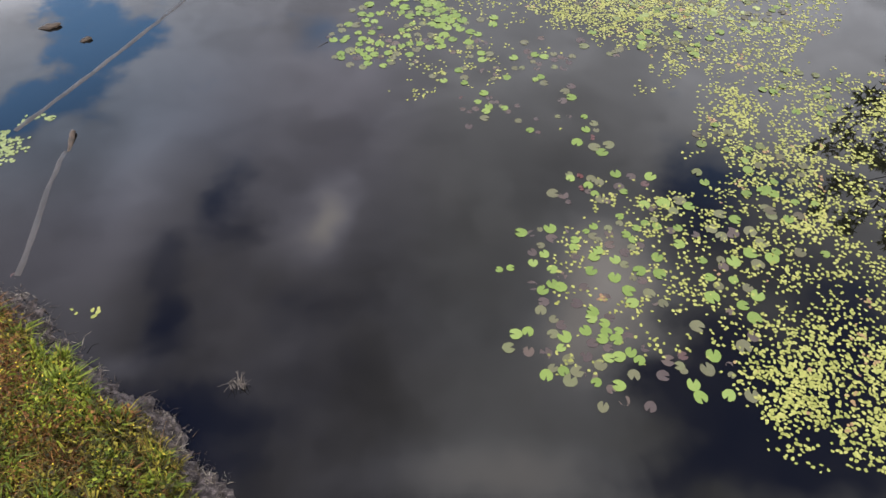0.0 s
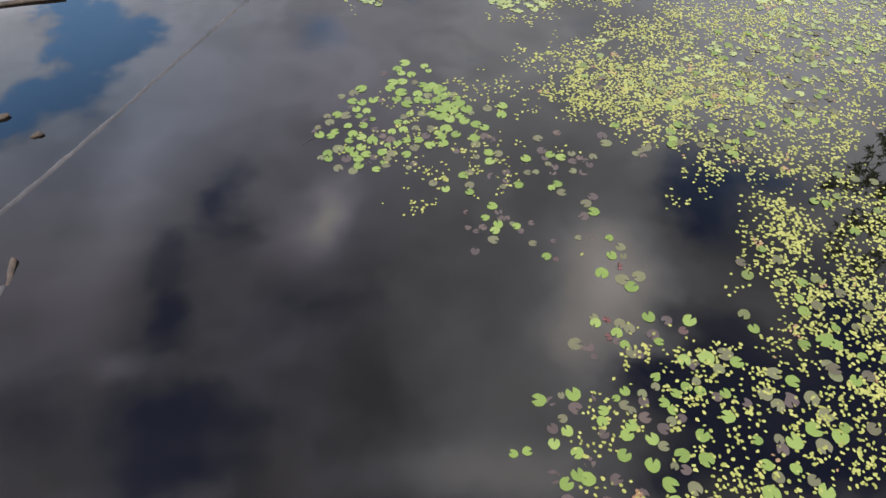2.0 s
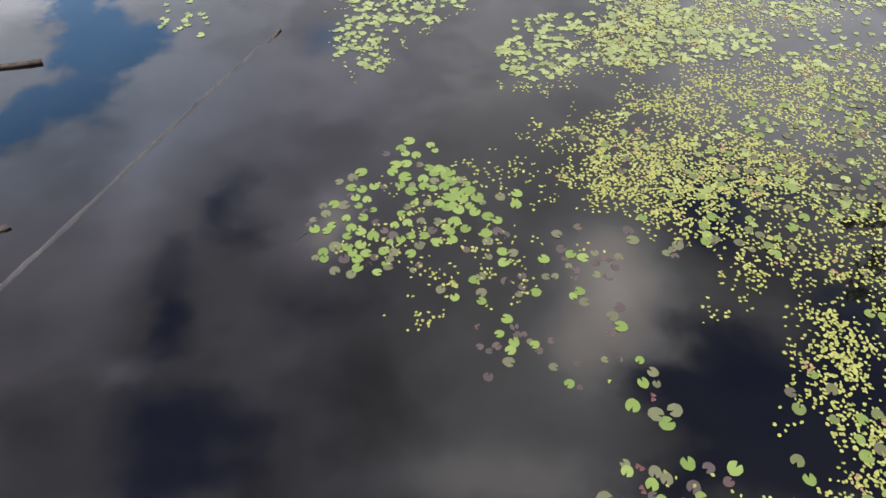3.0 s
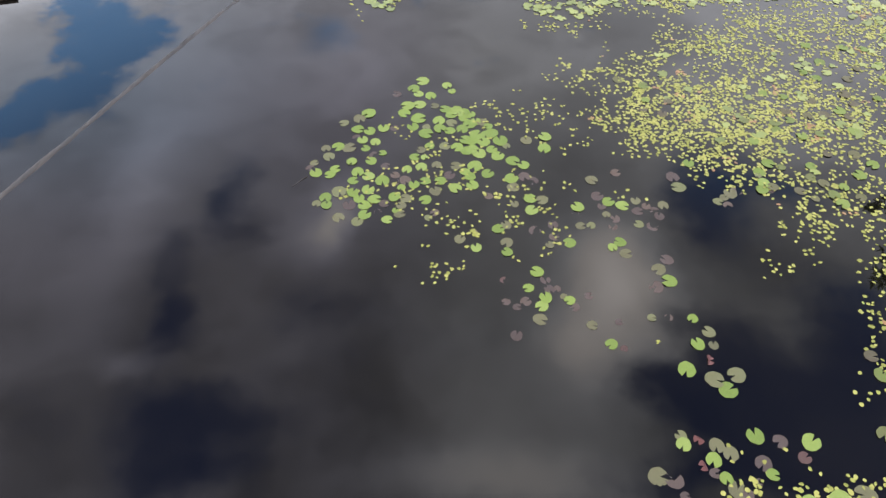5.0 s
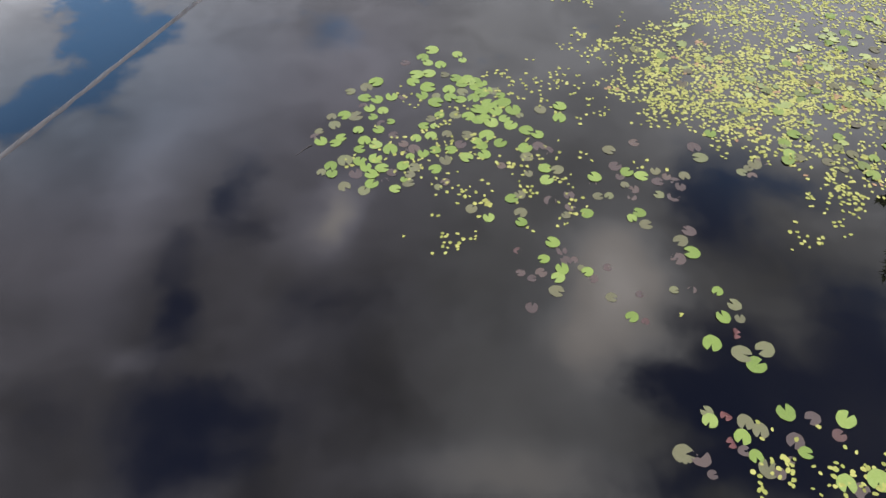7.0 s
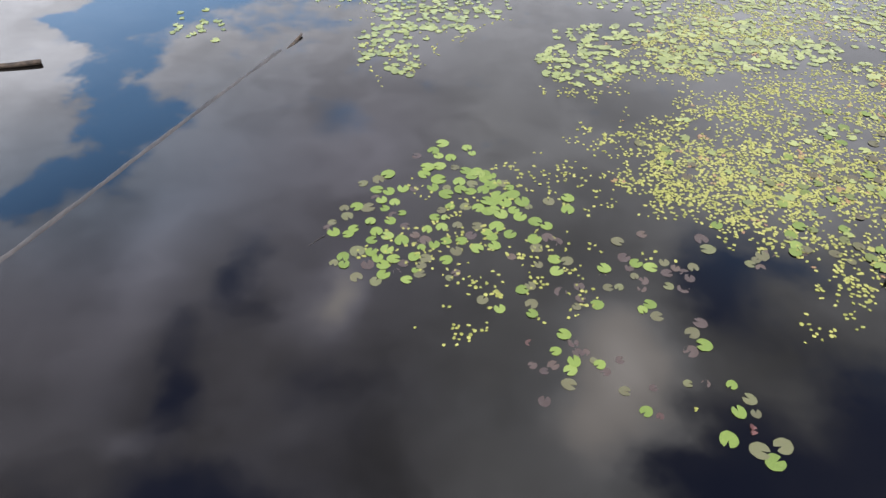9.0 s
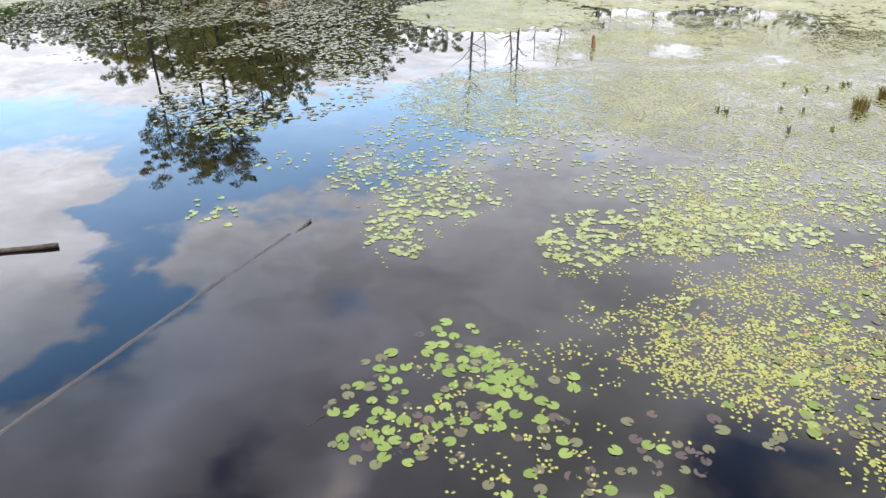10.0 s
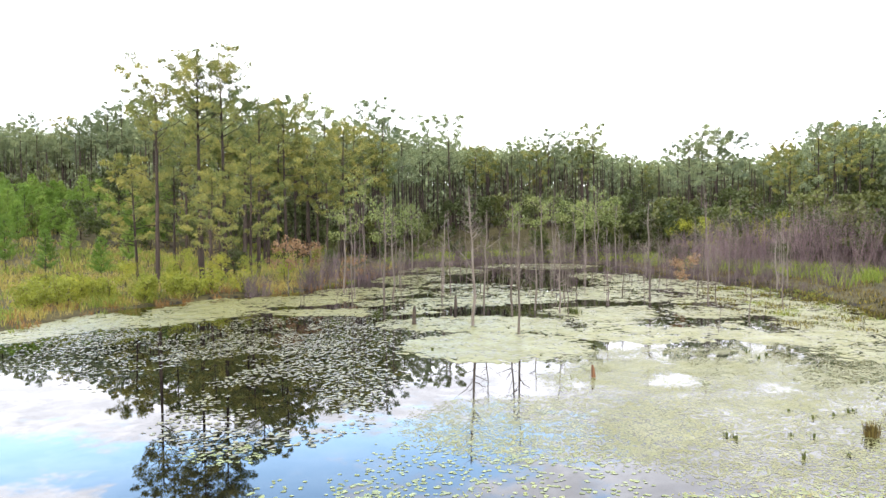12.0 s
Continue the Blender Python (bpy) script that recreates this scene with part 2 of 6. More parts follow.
M = {
    "water": water_surface(),
    "ground": surface("earth", [(0.02, 0.018, 0.008), (0.062, 0.054, 0.020), (0.115, 0.098, 0.036)], 1.2, 0.95, 0.6, 9),
    "mud": surface("wet_mud", [(0.010, 0.008, 0.008), (0.045, 0.036, 0.034), (0.19, 0.155, 0.145)], 14, 0.85, 0.9, 30),
    "bed": surface("peat_bed", [(0.006, 0.005, 0.004), (0.016, 0.013, 0.010)], 2, 0.95, 0.3, 9),
    "pad_green": surface("pad_green", [(0.104, 0.155, 0.035), (0.172, 0.24, 0.053), (0.232, 0.29, 0.088)], 5, 0.5, 0.25, 30, "object", 0.0, 0.6, 0.25),
    "pad_olive": surface("pad_olive", [(0.0792, 0.0792, 0.0418), (0.127, 0.122, 0.066), (0.131, 0.154, 0.0605)], 7, 0.5, 0.3, 30, "object", 0.0, 0.6, 0.3),
    "pad_brown": surface("pad_brown", [(0.040, 0.027, 0.025), (0.070, 0.049, 0.045), (0.10, 0.070, 0.050)], 7, 0.5, 0.3, 30, "object", 0.0, 0.6, 0.4),
    "pad_sunk": surface("pad_sunk", [(0.05, 0.028, 0.026), (0.10, 0.05, 0.045)], 7, 0.5, 0.2, 30, "object", 0.0, 0.6, 0.4),
    "pad_under": surface("pad_underside", [(0.11, 0.045, 0.045), (0.19, 0.09, 0.085)], 7, 0.5, 0.2, 30, "object"),
    "far_pad": surface("far_pad", [(0.108, 0.135, 0.0405), (0.198, 0.239, 0.0675), (0.288, 0.324, 0.108)], 1.5, 0.35, 0, 30, "island", 0, 0.75, 0.35),
    "pad_mixed": surface("mixed_pads", [(0.07, 0.055, 0.045), (0.105, 0.105, 0.05), (0.125, 0.18, 0.038), (0.18, 0.23, 0.06)], 5, 0.5, 0.2, 30, "island", 0, 0.85, 0.25),
    "dull_pad": surface("dull_pad", [(0.0952, 0.0838, 0.0495), (0.162, 0.157, 0.081), (0.258, 0.267, 0.124)], 1.5, 0.32, 0, 30, "island", 0, 0.85, 0.6),
    "shield": surface("watershield_leaf", [(0.172, 0.182, 0.036), (0.276, 0.285, 0.070), (0.376, 0.365, 0.108)], 1.5, 0.5, 0, 30, "island", 0, 0.75, 0.3),
    "raft_leaf": surface("pale_raft_leaf", [(0.13, 0.16, 0.05), (0.20, 0.235, 0.08), (0.28, 0.31, 0.12)], 1.5, 0.5, 0, 30, "island", 0, 0.75, 0.3),
    "shield_red": surface("reddish_leaf", [(0.20, 0.10, 0.055), (0.32, 0.21, 0.09)], 1.5, 0.45, 0, 30, "island", 0, 0.8, 0.4),
    "mat": surface("floating_weed", [(0.150, 0.156, 0.060), (0.222, 0.226, 0.092), (0.300, 0.300, 0.135)], 0.35, 0.42, 0, 30, "island", 0, 0.6, 0.22),
    "bark": surface("pine_bark", [(0.025, 0.020, 0.018), (0.06, 0.046, 0.038), (0.11, 0.08, 0.062)], 3, 0.9, 0.8, 14, "object", 0, 0.3, 0.2, (1, 1, 0.25)),
    "grey_bark": surface("bleached_bark", [(0.08, 0.065, 0.054), (0.165, 0.138, 0.115), (0.29, 0.255, 0.22)], 2.5, 0.9, 0.6, 16, "object", 0, 0.5, 0.2, (1, 1, 0.2)),
    "log": surface("waterlogged_wood", [(0.024, 0.021, 0.020), (0.043, 0.0375, 0.036), (0.068, 0.060, 0.057)], 6, 0.5, 0.3, 30, "", 0, 0.5, 0.35, (1, 0.15, 1)),
    "dark_log": surface("wet_dark_wood", [(0.018, 0.014, 0.011), (0.06, 0.045, 0.034), (0.10, 0.07, 0.05)], 9, 0.5, 0.9, 30),
    "rust_wood": surface("rotten_wood", [(0.07, 0.036, 0.02), (0.21, 0.105, 0.057), (0.33, 0.18, 0.10)], 6, 0.85, 0.9, 24, "", 0, 0.5, 0.2, (1, 1, 0.2)),
    # green to yellowish tufts; the wide ramp also puts crown shading into the colour
    "needle": surface("pine_needles", [(0.07, 0.115, 0.045), (0.18, 0.225, 0.07), (0.36, 0.35, 0.095), (0.52, 0.45, 0.12)], 0.5, 0.6, 0, 30, "object", 0.05, 0.25),
    # distance haze is mixed into this colour: paler and bluer than near needles
    "needle_far": surface("hazed_pine_needles", [(0.161, 0.218, 0.138), (0.287, 0.345, 0.178), (0.425, 0.443, 0.19)], 0.3, 0.6, 0, 30, "object", 0.06, 0.5),
    "young": surface("young_pine_needles", [(0.10, 0.18, 0.03), (0.20, 0.32, 0.055), (0.31, 0.42, 0.085)], 0.8, 0.55, 0, 30, "object", 0.3, 0.5),
    "leaf": surface("broad_leaves", [(0.036, 0.050, 0.018), (0.085, 0.108, 0.032), (0.18, 0.19, 0.055)], 0.5, 0.5, 0, 30, "object", 0.25, 0.6),
    "leaf_yellow": surface("yellow_green_leaves", [(0.15, 0.18, 0.025), (0.28, 0.31, 0.04), (0.43, 0.40, 0.05)], 0.8, 0.5, 0, 30, "object", 0.3, 0.5),
    "leaf_pale": surface("pale_grey_green_leaves", [(0.13, 0.17, 0.055), (0.22, 0.27, 0.085), (0.31, 0.34, 0.13)], 0.6, 0.6, 0, 30, "object", 0.3, 0.5),
    "leaf_rust": surface("rusty_leaves", [(0.20, 0.12, 0.06), (0.34, 0.22, 0.12)], 0.6, 0.6, 0, 30, "object", 0.3, 0.5),
    "twig": surface("grey_purple_twigs", [(0.065, 0.047, 0.046), (0.14, 0.105, 0.105), (0.245, 0.195, 0.188)], 0.8, 0.9, 0, 30, "object", 0, 0.5),
    "thicket": surface("thicket_twigs", [(0.0714, 0.0498, 0.0479), (0.174, 0.124, 0.124), (0.326, 0.249, 0.251)], 0.8, 0.9, 0, 30, "object", 0, 0.5),
    "grass": surface("green_grass", [(0.09, 0.14, 0.02), (0.20, 0.26, 0.04), (0.36, 0.38, 0.07)], 1.5, 0.55, 0, 30, "island", 0.25, 0.6),
    # near-black to bright blade tones: sun contrast and shade gaps put into colour
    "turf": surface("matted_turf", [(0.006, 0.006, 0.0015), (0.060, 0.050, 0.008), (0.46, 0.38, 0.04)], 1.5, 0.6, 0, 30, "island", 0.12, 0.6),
    "bank_blade": surface("long_bank_blades", [(0.018, 0.036, 0.004), (0.12, 0.155, 0.012), (0.44, 0.47, 0.05)], 1.5, 0.6, 0, 30, "island", 0.12, 0.6),
    "bank_rust": surface("rusty_bank_blades", [(0.04, 0.016, 0.006), (0.17, 0.072, 0.02), (0.40, 0.21, 0.06)], 1.5, 0.6, 0, 30, "island", 0.15, 0.6),
    "grass_gold": surface("golden_grass", [(0.19, 0.165, 0.035), (0.36, 0.30, 0.07), (0.55, 0.46, 0.15)], 1.5, 0.6, 0, 30, "island", 0.25, 0.6),
    "grass_rust": surface("rust_grass", [(0.15, 0.068, 0.02), (0.28, 0.145, 0.045), (0.40, 0.24, 0.09)], 1.5, 0.6, 0, 30, "island", 0.25, 0.6),
    "straw": surface("pale_dead_stems", [(0.22, 0.18, 0.13), (0.36, 0.31, 0.24), (0.5, 0.45, 0.37)], 2, 0.8, 0, 30, "island", 0, 0.6),
    "flower": surface("yellow_petals", [(0.65, 0.45, 0.02), (0.8, 0.62, 0.05)], 4, 0.5, 0, 30, "island", 0.2, 0.5),
    "water_plant": surface("water_plant_blades", [(0.02, 0.03, 0.008), (0.07, 0.09, 0.022), (0.15, 0.17, 0.04)], 1.5, 0.6, 0, 30, "island", 0.1, 0.6),
    "tussock": surface("tussock_blades", [(0.05, 0.04, 0.015), (0.14, 0.10, 0.03), (0.24, 0.21, 0.06)], 1.5, 0.6, 0, 30, "island", 0.2, 0.6),
}


# ---- mesh helpers ----
class Buf:
    """Collects vertices and faces of one mesh."""

    def __init__(self):
        self.v, self.f = [], []

    def tube(self, pts, radii, sides=6, cap=True):
        base, ref = len(self.v), Vector((0.31, 0.92, 0.23))
        for i, p in enumerate(pts):
            p = Vector(p)
            along = (Vector(pts[min(i + 1, len(pts) - 1)]) - Vector(pts[max(i - 1, 0)])).normalized()
            a = along.cross(ref)
            if a.length < 0.05:
                a = along.cross(Vector((1, 0, 0)))
            a.normalize()
            b = along.cross(a)
            for k in range(sides):
                t = 2 * math.pi * k / sides
                self.v.append(p + (a * math.cos(t) + b * math.sin(t)) * radii[i])
        for i in range(len(pts) - 1):
            for k in range(sides):
                j = (k + 1) % sides
                self.f.append((base + i * sides + k, base + i * sides + j, base + (i + 1) * sides + j, base + (i + 1) * sides + k))
        if cap:
            self.f.append(tuple(base + k for k in reversed(range(sides))))
            self.f.append(tuple(base + (len(pts) - 1) * sides + k for k in range(sides)))

    def tri(self, a, b, c):
        i = len(self.v)
        self.v += [a, b, c]
        self.f.append((i, i + 1, i + 2))

    def leaf(self, at, along, side, size, width=0.45):
        i = len(self.v)
        self.v += [at, at + along * size * 0.5 + side * size * width, at + along * size, at + along * size * 0.5 - side * size * width]
        self.f.append((i, i + 1, i + 2, i + 3))

    def mesh(self, name, material, smooth=False):
        me = bpy.data.meshes.new(name)
        me.from_pydata([tuple(x) for x in self.v], [], self.f)
        me.materials.append(material)
        if smooth:
            me.polygons.foreach_set("use_smooth", [True] * len(me.polygons))
        me.update()
        return me


def array_mesh(name, verts, faces, material):
    me = bpy.data.meshes.new(name)
    me.from_pydata(np.asarray(verts, float).reshape(-1, 3).tolist(), [], np.asarray(faces).tolist())
    me.materials.append(material)
    me.update()
    return me


def part(name, me, parent, label=""):
    ob = new(name, me)
    ob.parent = parent
    return tagged(ob, label) if label else ob


def any_way(rng, up=0.0):
    while True:
        d = Vector((rng.uniform(-1, 1), rng.uniform(-1, 1), rng.uniform(-1, 1)))
        if 0.1 < d.length < 1:
            d.normalize()
            d.z += up
            return d.normalized()


def sideways(d, rng):
    s = d.cross(any_way(rng))
    return s.normalized() if s.length > 1e-3 else Vector((1, 0, 0))


# ---- the pond's outline and the ground ----
SHORE = np.array([(-2.1, -2.0), (-2.7, -1.4), (-3.4, -0.7), (-4.4, 0.1), (-5.3, 0.6), (-6.2, 1.2), (-9.0, 2.6), (-16, 6), (-25, 13), (-32, 24), (-30, 34),
                  (-27.6, 39.5), (-27.2, 47.5), (-22, 57.5), (-16.6, 62.6), (-14.5, 74), (-13, 86), (-8, 104), (2, 114), (12, 112), (19, 104), (20, 90),
                  (24, 77), (28, 68), (27, 58), (25.5, 50), (25, 45), (27, 38), (27, 28), (22, 16), (16, 6), (11, -3), (5, -6.5), (0.5, -4.6)])


def shore_distance(x, y):
    """Metres from the water's edge; land is positive."""
    x, y = np.asarray(x, float), np.asarray(y, float)
    x, y = x + 0.35 * np.sin(y * 0.9) * np.exp(-0.002 * (x * x)) * 0.3 + 0.12 * np.sin(y * 3.1 + x), y + 0.12 * np.sin(x * 2.7) + 0.06 * np.sin(x * 6.3 + y)
    best, inside = np.full(x.shape, 1e9), np.zeros(x.shape, bool)
    for (ax, ay), (bx, by) in zip(SHORE, np.roll(SHORE, -1, 0)):
        ex, ey = bx - ax, by - ay
        t = np.clip(((x - ax) * ex + (y - ay) * ey) / (ex * ex + ey * ey), 0, 1)
        best = np.minimum(best, np.hypot(x - ax - t * ex, y - ay - t * ey))
        cross = (ay > y) != (by > y)
        inside ^= cross & (x < ex * (y - ay) / (ey if ey else 1e-9) + ax)
    return np.where(inside, -best, best)


def ground_height(x, y):
    x, y = np.asarray(x, float), np.asarray(y, float)
    d = shore_distance(x, y)
    bumps = 0.05 * np.sin(x * 1.7 + np.sin(y * 1.1)) * np.sin(y * 1.4) + 0.02 * np.sin(x * 4.7) * np.sin(y * 5.3)
    land = 0.02 + 0.24 * (1 - np.exp(-np.maximum(d, 0) / 0.5)) + 0.008 * np.minimum(np.maximum(d, 0), 60) + bumps * np.clip(d, 0, 1)
    bed = -0.9 * (1 - np.exp(np.minimum(d, 0) / 1.6))
    land += np.clip(0.11 * (d - 22), 0, 5.5) * np.clip((y - 60) / 30, 0, 1) + 9.0 * np.exp(-((x + 112) / 70) ** 2 - ((y - 180) / 60) ** 2) * np.clip((d - 20) / 40, 0, 1)
    land += (17 + 8 * np.clip(-x / 100, 0, 1)) * np.clip((np.hypot(x, y) - 232) / 70, 0, 1) ** 2          # a made-up low ridge all round that blocks sky gaps behind the forest
    rough = 0.085 * np.sin(x * 11 + 3 * np.sin(y * 7)) * np.sin(y * 13 + 2 * np.sin(x * 9)) + 0.03 * np.sin(x * 23 + y * 17) * np.sin(y * 29 - x * 8)
    return np.where(d > 0, land, bed + 0.02) + rough * np.exp(-((d - 0.12) / 0.28) ** 2)


def build_ground():
    near = lambda a, b, s: np.arange(a, b, s)
    xs = np.concatenate([-np.geomspace(1600, 46, 14), near(-45, -9, 1.5), near(-9, -1, 0.09), near(-1, 45, 1.5), np.geomspace(46, 1600, 14)])
    ys = np.concatenate([-np.geomspace(1600, 16, 16), near(-15, -5, 1.0), near(-5, 3.2, 0.09), near(3.2, 130, 1.5), np.geomspace(132, 1900, 16)])
    gx, gy = np.meshgrid(xs, ys)
    gz = ground_height(gx, gy)
    verts = np.stack([gx, gy, gz], -1).reshape(-1, 3)
    w, h = len(xs), len(ys)
    i = (np.arange(h - 1)[:, None] * w + np.arange(w - 1)[None, :]).ravel()
    ob = new("ground", array_mesh("ground", verts, np.stack([i, i + 1, i + 1 + w, i + w], 1), M["ground"]))
    ob.data.polygons.foreach_set("use_smooth", [True] * len(ob.data.polygons))
    ob.data.materials.append(M["mud"])
    mid = np.array([p.center[:2] for p in ob.data.polygons])
    d = shore_distance(mid[:, 0], mid[:, 1])
    ob.data.materials.append(M["bed"])
    ob.data.polygons.foreach_set("material_index", np.where(d < -0.25, 2, (d < 0.30) & (mid[:, 1] < 4)).astype(int).tolist())
    tagged(ob, "earth bank and marshy ground round the pond", "ground", kind="structure")


build_ground()
water = new("water", array_mesh("water", [(-60, -20, 0), (60, -20, 0), (60, 135, 0), (-60, 135, 0)], [(0, 1, 2, 3)], M["water"]))
tagged(water, "still dark tea-brown pond water reflecting sky", "water", kind="structure")


# ---- floating leaves ----
def pad_mesh(name, material, seed, fold=0.0):
    """A round floating leaf of radius 1 with one deep notch, a shallow dish and a wavy rim."""
    rng = random.Random(seed)
    b, n = Buf(), 26
    gap = radians(rng.uniform(14, 26))
    rings = (0.0, 0.45, 0.8, 1.0)
    ph = [rng.uniform(0, 6.28) for _ in range(3)]
    oval = rng.uniform(0.88, 1.0)
    for r in rings[1:]:
        for k in range(n):
            a = gap * (0.35 + 0.65 * r) * (1 - 2 * k / (n - 1)) + 2 * math.pi * k / (n - 1)
            edge = 1 + 0.03 * math.sin(3 * a + ph[0]) + 0.02 * math.sin(7 * a + ph[1])
            x, y = r * edge * math.cos(a), r * edge * math.sin(a) * oval
            z = 0.008 + 0.035 * r ** 3 * max(0, math.sin(2 * a + ph[2])) + (0.012 * math.sin(11 * a) if r == 1 else 0)
            if fold and x < -0.15:
                t = -0.15 - x
                x, z = -0.15 - t * math.cos(fold), z + t * math.sin(fold)
            b.v.append(Vector((x, y, z)))
    b.v.append(Vector((0.12, 0, 0.0)))
    c = len(b.v) - 1
    for k in range(n - 1):
        b.f.append((c, k, k + 1))
        for q in range(2):
            b.f.append((q * n + k, (q + 1) * n + k, (q + 1) * n + k + 1, q * n + k + 1))
    return b.mesh(name, material, True)


PAD_COLOURS = {"pad_green": "fresh green round lily pad with a notch, floating on water", "pad_olive": "dull olive ageing lily pad with a notch on the water",
               "pad_brown": "purplish brown waterlogged lily pad lying flush with the water", "pad_sunk": "dull red sunken lily pad just awash",
               "folded": "half-folded lily pad showing its reddish underside"}
PADS = {c: [pad_mesh("lily_pad", M[c], 10 * i + 3) for i in range(5)] for c in PAD_COLOURS if c != "folded"}
FOLDED = [pad_mesh("folded_lily_pad", M["pad_under"], 77 + i, 1.9) for i in range(2)]


def in_patch(rng, patch):
    cx, cy, rx, ry, turn = patch
    while True:
        a, r = rng.uniform(0, 2 * math.pi), math.sqrt(rng.random()) * (0.85 + 0.25 * rng.random())
        if r < 1.25:
            x, y = rx * r * math.cos(a), ry * r * math.sin(a)
            c, s = math.cos(radians(turn)), math.sin(radians(turn))
            return cx + x * c - y * s, cy + x * s + y * c


def spaced(rng, patch, count, gap, taken, tries=40):
    """Places in a patch that keep gap metres from those already taken."""
    out = []
    for _ in range(count * tries):
        if len(out) >= count:
            break
        x, y = in_patch(rng, patch)
        key = (int(x // gap), int(y // gap))
        if all((x - px) ** 2 + (y - py) ** 2 > gap * gap for i in (-1, 0, 1) for j in (-1, 0, 1) for px, py in taken.get((key[0] + i, key[1] + j), ())):
            taken.setdefault(key, []).append((x, y))
            out.append((x, y))
    return out


def many_discs(name, label, material, spots, sizes, seed, sides=7, notch=False, lift=0.0015, tilt=0.06, oval=(0.6, 0.85)):
    """Thousands of small floating leaves as one mesh of loose pieces."""
    r = np.random.RandomState(seed)
    spots, n = np.asarray(spots, float), len(spots)
    turn, stretch = r.uniform(0, 2 * np.pi, n), r.uniform(*oval, n)
    a = np.linspace(0, 2 * np.pi, sides, endpoint=False)[None, :] + turn[:, None] * 0
    rad = np.asarray(sizes)[:, None] * (1 + 0.10 * r.randn(n, sides))
    if notch:
        rad[:, 0] *= 0.25
    lx, ly = rad * np.cos(a), rad * np.sin(a) * stretch[:, None]
    x = spots[:, :1] + lx * np.cos(turn)[:, None] - ly * np.sin(turn)[:, None]
    y = spots[:, 1:2] + lx * np.sin(turn)[:, None] + ly * np.cos(turn)[:, None]
    tx, ty = r.randn(n, 1) * tilt, r.randn(n, 1) * tilt
    z = lift + r.uniform(0, 0.0025, (n, 1)) + np.abs((x - spots[:, :1]) * tx + (y - spots[:, 1:2]) * ty)
    verts = np.stack([x, y, z], -1).reshape(-1, 3)
    ob = new(name, array_mesh(name, verts, np.arange(n * sides).reshape(n, sides), material))
    return tagged(ob, label, "floating leaves", kind="stuff")


rng = random.Random(5)


def lily_pad(kind, x, y, r):
    """One pad, afloat or waterlogged, by the state of its leaf."""
    z = rng.uniform(0.0015, 0.008) if kind == "pad_green" else rng.uniform(0.001, 0.004) if kind == "pad_olive" else rng.uniform(-0.0012, 0.0015)
    label = PAD_COLOURS[kind]
    ob = tagged(new("lily_pad", rng.choice(FOLDED if kind == "folded" else PADS[kind])), label, "lily pad", "lily pads on the pond")
    ob.matrix_basis = pose(x, y, max(z, 0.004) if kind == "folded" else z, rng.uniform(-1.5, 1.5), rng.uniform(-1.5, 1.5), rng.uniform(0, 360)) @ Matrix.Scale(r, 4)


def raft(kind, rows):
    """Pads of one kind in one raft: x, y, radius."""
    for x, y, r in rows:
        lily_pad(kind, x, y, r * 1.08)


# dense raft of pads
raft("pad_green", [(-1.72, 6.44, 0.077), (-1.69, 6.31, 0.068), (-1.29, 6.44, 0.073), (-1.21, 6.32, 0.076), (-1.19, 6.16, 0.079), (-1.09, 6.43, 0.08), (-0.9, 6.08, 0.067), (-0.84, 6.48, 0.077), (-0.81, 6.24, 0.042), (-0.44, 6.44, 0.076), (0.21, 5.66, 0.065), (0.48, 5.97, 0.074), (0.58, 5.6, 0.065), (0.9, 6.5, 0.077), (0.91, 6.3, 0.083), (1.34, 5.77, 0.073), (1.49, 6.37, 0.08), (-1.91, 6.89, 0.079), (-1.72, 6.86, 0.071), (-1.68, 7.41, 0.082), (-1.66, 6.97, 0.067), (-1.46, 7.12, 0.068), (-1.4, 6.76, 0.07), (-1.38, 6.54, 0.073), (-1.36, 6.92, 0.079), (-1.3, 7.39, 0.061), (-1.21, 6.85, 0.079), (-1.2, 7.14, 0.072), (-1.19, 6.6, 0.081)])
raft("pad_green", [(-1.06, 7.3, 0.053), (-1.02, 6.77, 0.09), (-0.76, 6.65, 0.054), (-0.71, 6.99, 0.067), (-0.62, 7.23, 0.068), (-0.6, 6.71, 0.07), (-0.52, 7.04, 0.076), (-0.49, 7.23, 0.048), (-0.46, 6.78, 0.07), (-0.43, 7.46, 0.065), (-0.26, 6.79, 0.07), (-0.06, 6.66, 0.081), (-0.05, 7.45, 0.082), (0.06, 6.97, 0.067), (0.08, 7.38, 0.081), (0.13, 6.88, 0.071), (0.16, 6.72, 0.078), (0.19, 7.08, 0.096), (0.25, 7.33, 0.089), (0.36, 6.94, 0.079), (0.5, 7.29, 0.085), (0.67, 6.86, 0.086), (0.7, 7.2, 0.088), (0.84, 7.12, 0.076), (1.14, 7.46, 0.09), (-1.45, 7.78, 0.084), (-1.36, 7.56, 0.074), (-1.33, 8.13, 0.098), (-1.28, 7.75, 0.079), (-1.18, 7.52, 0.07)])
